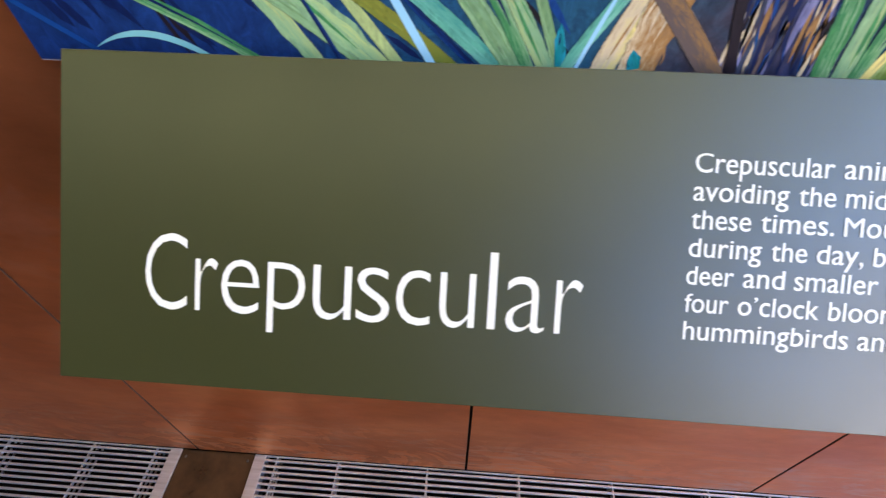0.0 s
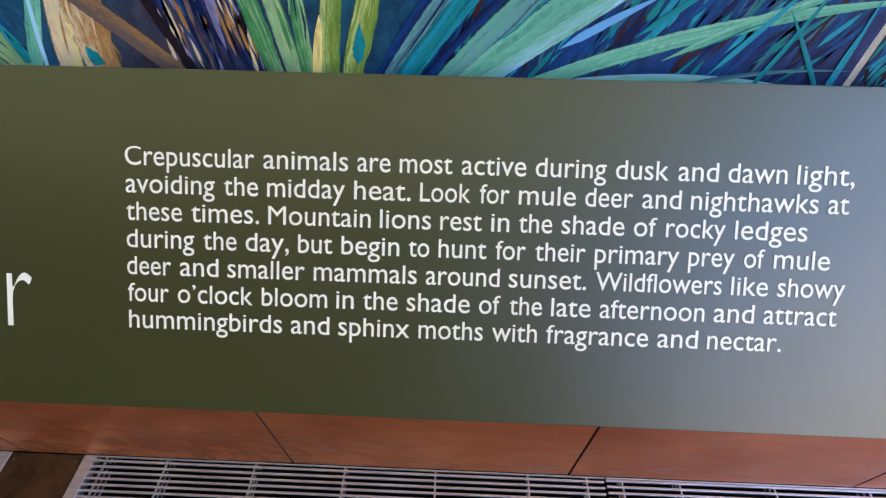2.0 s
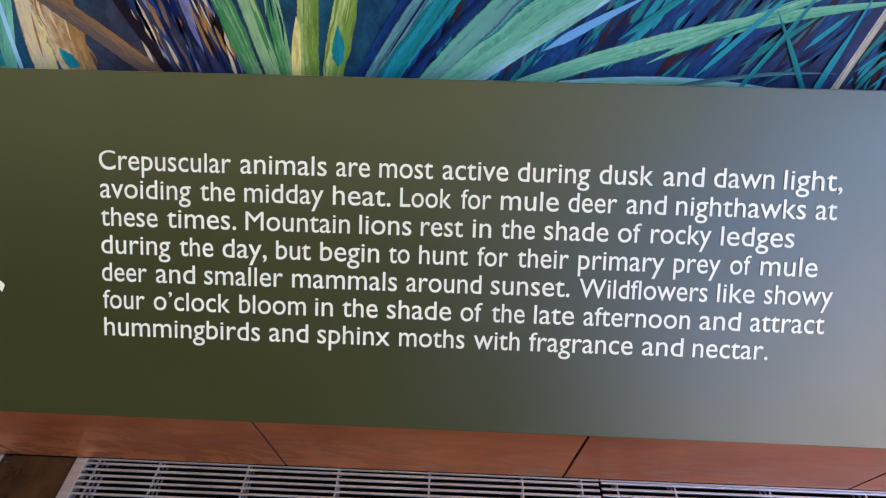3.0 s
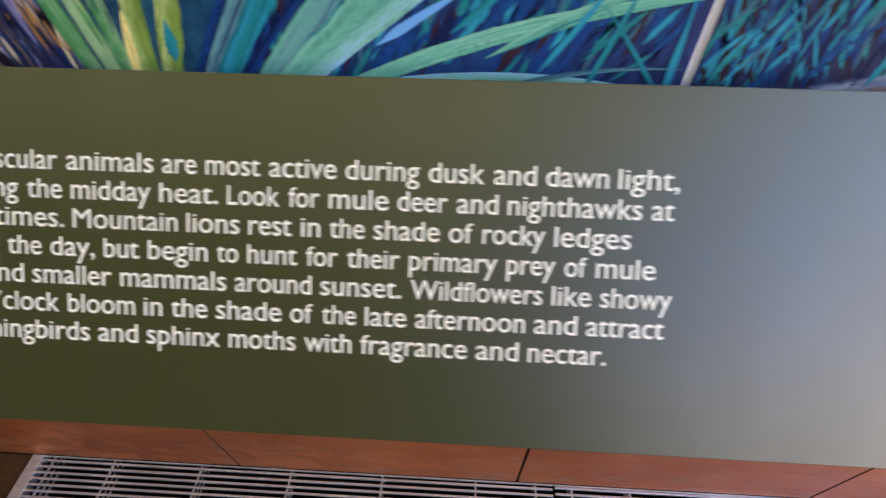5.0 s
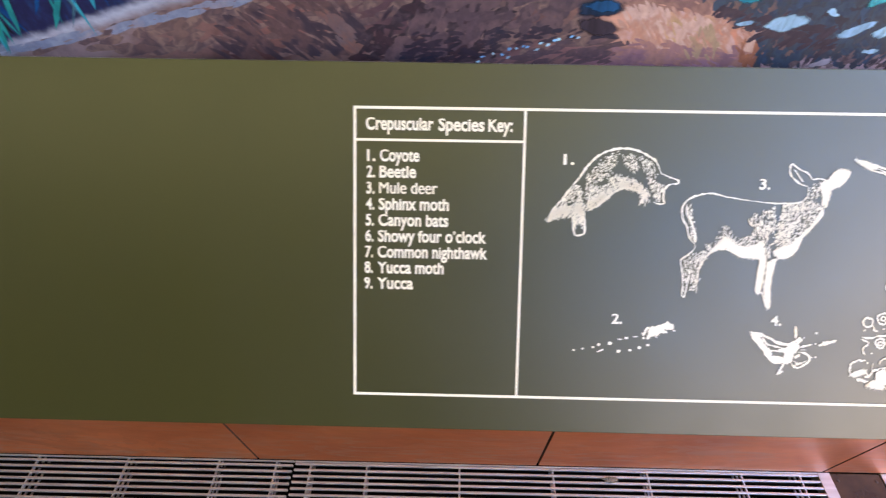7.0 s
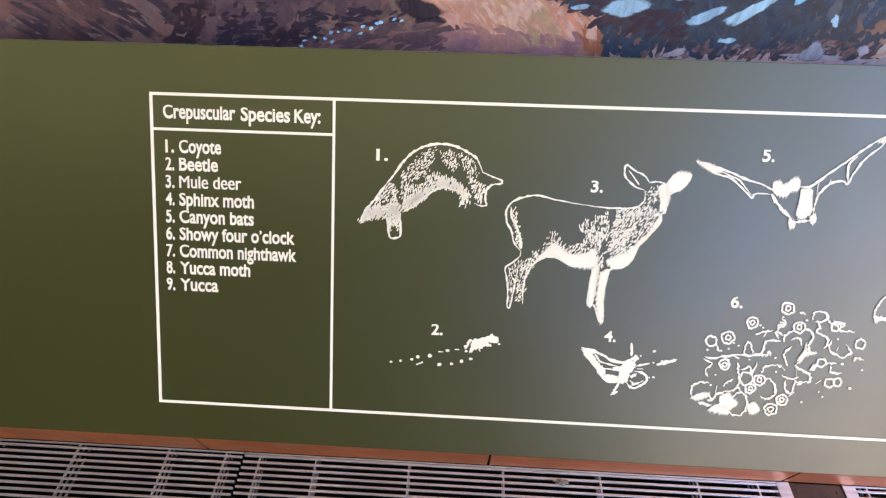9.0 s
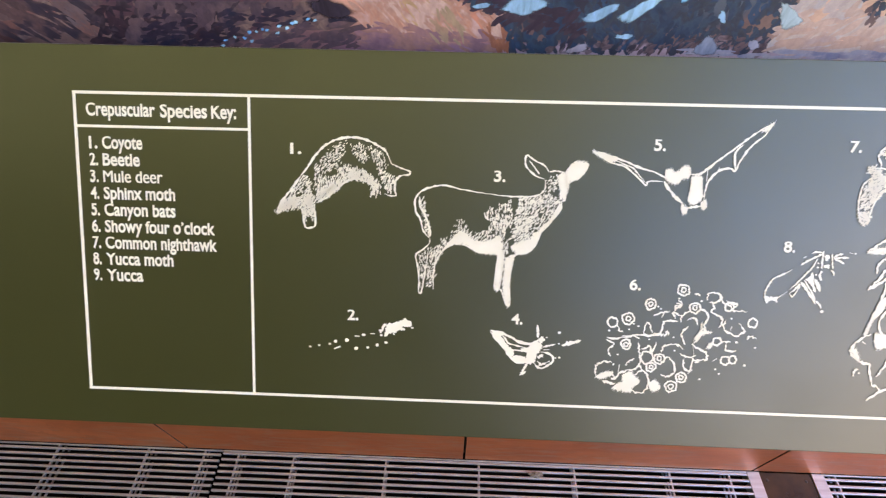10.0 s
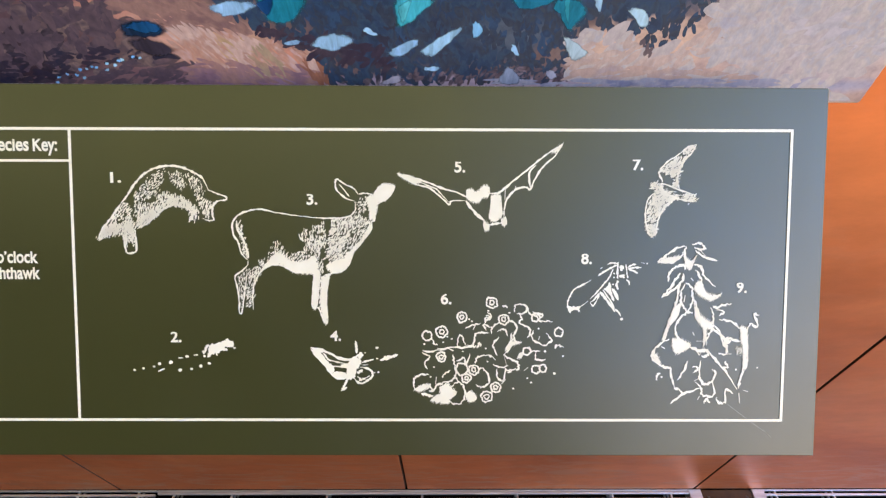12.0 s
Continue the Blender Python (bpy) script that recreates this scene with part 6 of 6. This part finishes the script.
patch([(2.044, 0.084), (2.061, 0.088), (2.055, 0.075), (2.049, 0.076)], (5, 62, 111))
patch([(2.154, 0.089), (2.187, 0.089), (2.173, 0.075), (2.156, 0.064), (2.153, 0.074)], (50, 156, 181))
patch([(2.156, 0.082), (2.168, 0.087), (2.159, 0.068)], (78, 178, 197))
patch([(2.240, 0.089), (2.281, 0.089), (2.270, 0.082), (2.253, 0.080)], (12, 115, 142))
patch([(2.277, 0.081), (2.279, 0.089), (2.296, 0.089), (2.307, 0.079), (2.296, 0.062), (2.285, 0.074)], (12, 115, 142))
patch([(2.286, 0.089), (2.290, 0.089), (2.293, 0.066), (2.288, 0.079)], (37, 143, 164))
patch([(2.006, 0.081), (2.024, 0.086), (2.047, 0.084), (2.038, 0.077), (2.017, 0.073), (2.013, 0.075)], (142, 184, 222))
patch([(2.081, 0.050), (2.088, 0.058), (2.107, 0.061), (2.120, 0.056), (2.109, 0.049), (2.100, 0.046), (2.086, 0.048)], (142, 184, 222))
patch([(2.059, 0.053), (2.074, 0.056), (2.072, 0.052), (2.061, 0.051)], (142, 184, 222))
patch([(2.126, 0.064), (2.131, 0.066), (2.139, 0.059), (2.131, 0.060)], (142, 184, 222))
patch([(2.143, 0.044), (2.153, 0.051), (2.172, 0.057), (2.170, 0.050), (2.154, 0.041)], (142, 184, 222))
patch([(2.171, 0.046), (2.181, 0.054), (2.205, 0.067), (2.210, 0.066), (2.195, 0.051), (2.182, 0.041)], (148, 192, 228))
patch([(2.215, 0.070), (2.219, 0.071), (2.225, 0.063), (2.217, 0.057)], (112, 168, 213))
patch([(2.248, 0.054), (2.252, 0.052), (2.257, 0.042), (2.250, 0.046)], (142, 184, 222))
patch([(2.175, 0.033), (2.188, 0.034), (2.188, 0.030), (2.176, 0.030)], (142, 184, 222))
patch([(2.288, 0.061), (2.300, 0.056), (2.315, 0.045), (2.301, 0.039)], (157, 182, 201))
patch([(2.336, 0.080), (2.341, 0.083), (2.354, 0.079), (2.358, 0.067), (2.351, 0.067)], (159, 192, 216))
patch([(2.308, 0.089), (2.315, 0.089), (2.317, 0.077), (2.313, 0.080)], (155, 190, 218))
patch([(2.239, 0.020), (2.248, 0.035), (2.259, 0.027), (2.260, 0.018), (2.245, 0.017)], (146, 156, 181))
patch([(2.280, 0.031), (2.288, 0.031), (2.292, 0.024), (2.284, 0.023)], (149, 154, 181))
patch([(2.134, 0.017), (2.151, 0.026), (2.157, 0.021), (2.145, 0.017)], (153, 150, 172))
patch([(1.930, 0.054), (1.945, 0.057), (1.964, 0.052), (1.971, 0.044), (1.947, 0.041), (1.934, 0.047)], (59, 51, 64))
patch([(1.927, 0.065), (1.942, 0.071), (1.964, 0.070), (1.971, 0.062), (1.953, 0.056), (1.932, 0.057)], (18, 39, 66))
patch([(1.932, 0.065), (1.946, 0.070), (1.964, 0.068), (1.964, 0.061), (1.946, 0.060)], (12, 72, 119))

# pale sparkling dabs
for k in range(16):
    dab(1.855 + 0.075 * k / 15 + random.uniform(-0.006, 0.006), 0.020 + 0.020 * k / 15 + random.uniform(-0.004, 0.004), random.uniform(0.0012, 0.0026), random.uniform(0.001, 0.0016), random.choice(("ice", "sky", "petal")), 20, 0.3, 10)

# the spiky leaves, from the back to the front
leaf(0.177, 0.016, 0.068, 0.016, 0.009, 'teal_pale', 0.3, 1.0)
leaf(0.225, 0.015, 0.113, 0.063, 0.013, 'green', 0.08)
leaf(0.068, 0.016, 0.014, 0.056, 0.008, 'blue', 0)
leaf(0.287, 0.016, 0.246, 0.066, 0.021, 'pale_green', 0.05)
leaf(0.334, 0.017, 0.259, 0.067, 0.023, 'sage', 0.05)
leaf(0.345, 0.016, 0.287, 0.067, 0.027, 'pale_green', 0.03)
leaf(0.312, 0.017, 0.296, 0.048, 0.006, 'navy', 0.03)
leaf(0.367, 0.016, 0.328, 0.069, 0.014, 'straw', 0)
leaf(0.413, 0.017, 0.340, 0.064, 0.019, 'olive', 0.06)
leaf(0.400, 0.016, 0.370, 0.070, 0.010, 'ice', 0)
leaf(0.437, 0.017, 0.400, 0.052, 0.008, 'navy', 0)
leaf(0.459, 0.017, 0.388, 0.071, 0.021, 'mint', 0.04)
leaf(0.477, 0.017, 0.432, 0.072, 0.025, 'sage', 0.04)
leaf(0.491, 0.017, 0.456, 0.073, 0.015, 'green', 0.03)
leaf(0.508, 0.017, 0.473, 0.073, 0.019, 'pale_green', 0.02)
leaf(0.520, 0.018, 0.497, 0.074, 0.012, 'sage', 0)
leaf(0.522, 0.020, 0.517, 0.054, 0.013, 'teal', 0, 1.05)
leaf(0.529, 0.017, 0.568, 0.076, 0.014, 'mint', -0.04)
leaf(0.538, 0.017, 0.555, 0.062, 0.005, 'ice', -0.03)
leaf(0.562, 0.017, 0.589, 0.077, 0.028, 'cream', -0.05)
leaf(0.593, 0.018, 0.607, 0.078, 0.044, 'tan', -0.03)
leaf(0.590, 0.018, 0.586, 0.034, 0.015, 'teal', 0, 1.05)
leaf(0.660, 0.017, 0.610, 0.064, 0.025, 'umber', 0.05)
leaf(0.678, 0.018, 0.662, 0.075, 0.011, 'black', 0)
leaf(0.758, 0.018, 0.749, 0.079, 0.021, 'green', 0)
leaf(0.777, 0.017, 0.771, 0.079, 0.020, 'pale_green', 0)
leaf(0.790, 0.017, 0.792, 0.080, 0.017, 'green', 0)
leaf(0.811, 0.017, 0.826, 0.081, 0.023, 'olive_green', -0.04)
leaf(0.799, 0.018, 0.809, 0.064, 0.011, 'straw_bright', 0, 1.08)
leaf(0.833, 0.017, 0.858, 0.081, 0.024, 'olive_green', -0.04)
leaf(0.839, 0.027, 0.844, 0.060, 0.012, 'teal', 0, 1.05)
leaf(0.862, 0.018, 0.901, 0.073, 0.014, 'navy', -0.03)
leaf(0.872, 0.018, 0.921, 0.083, 0.018, 'slate_teal', -0.03)
leaf(0.885, 0.017, 0.944, 0.083, 0.023, 'teal', -0.05)
leaf(0.904, 0.018, 0.947, 0.065, 0.008, 'navy', 0)
leaf(0.927, 0.018, 0.992, 0.080, 0.026, 'grey_teal', -0.05)
leaf(0.953, 0.018, 1.047, 0.088, 0.037, 'mint', -0.05)
leaf(0.966, 0.018, 1.082, 0.095, 0.018, 'mint_light', -0.04)
leaf(1.028, 0.048, 1.089, 0.085, 0.010, 'sky', -0.02, 1.15)
leaf(1.019, 0.016, 1.287, 0.085, 0.019, 'mint', -0.08, 1.1)
leaf(1.060, 0.015, 1.250, 0.012, 0.010, 'mint_light', -0.06, 1.0)
leaf(0.887, 0.017, 0.939, 0.083, 0.014, 'teal', -0.04)
leaf(1.273, 0.018, 1.273, 0.064, 0.008, 'cyan', 0, 1.3)
leaf(1.130, 0.044, 1.235, 0.090, 0.012, 'mint', -0.05, 1.6)
leaf(1.150, 0.014, 1.285, 0.030, 0.006, 'slate_teal', -0.08, 1.0)
leaf(1.205, 0.014, 1.225, 0.085, 0.006, 'teal', 0.03, 1.5)
leaf(1.165, 0.030, 1.200, 0.085, 0.007, 'cyan', 0.02, 1.5)
leaf(1.090, 0.060, 1.130, 0.095, 0.008, 'teal', 0.02, 1.5)
leaf(1.262, 0.014, 1.222, 0.060, 0.005, 'teal', 0.02, 1.5)
leaf(1.275, 0.014, 1.272, 0.075, 0.004, 'cyan', 0.01, 1.6)
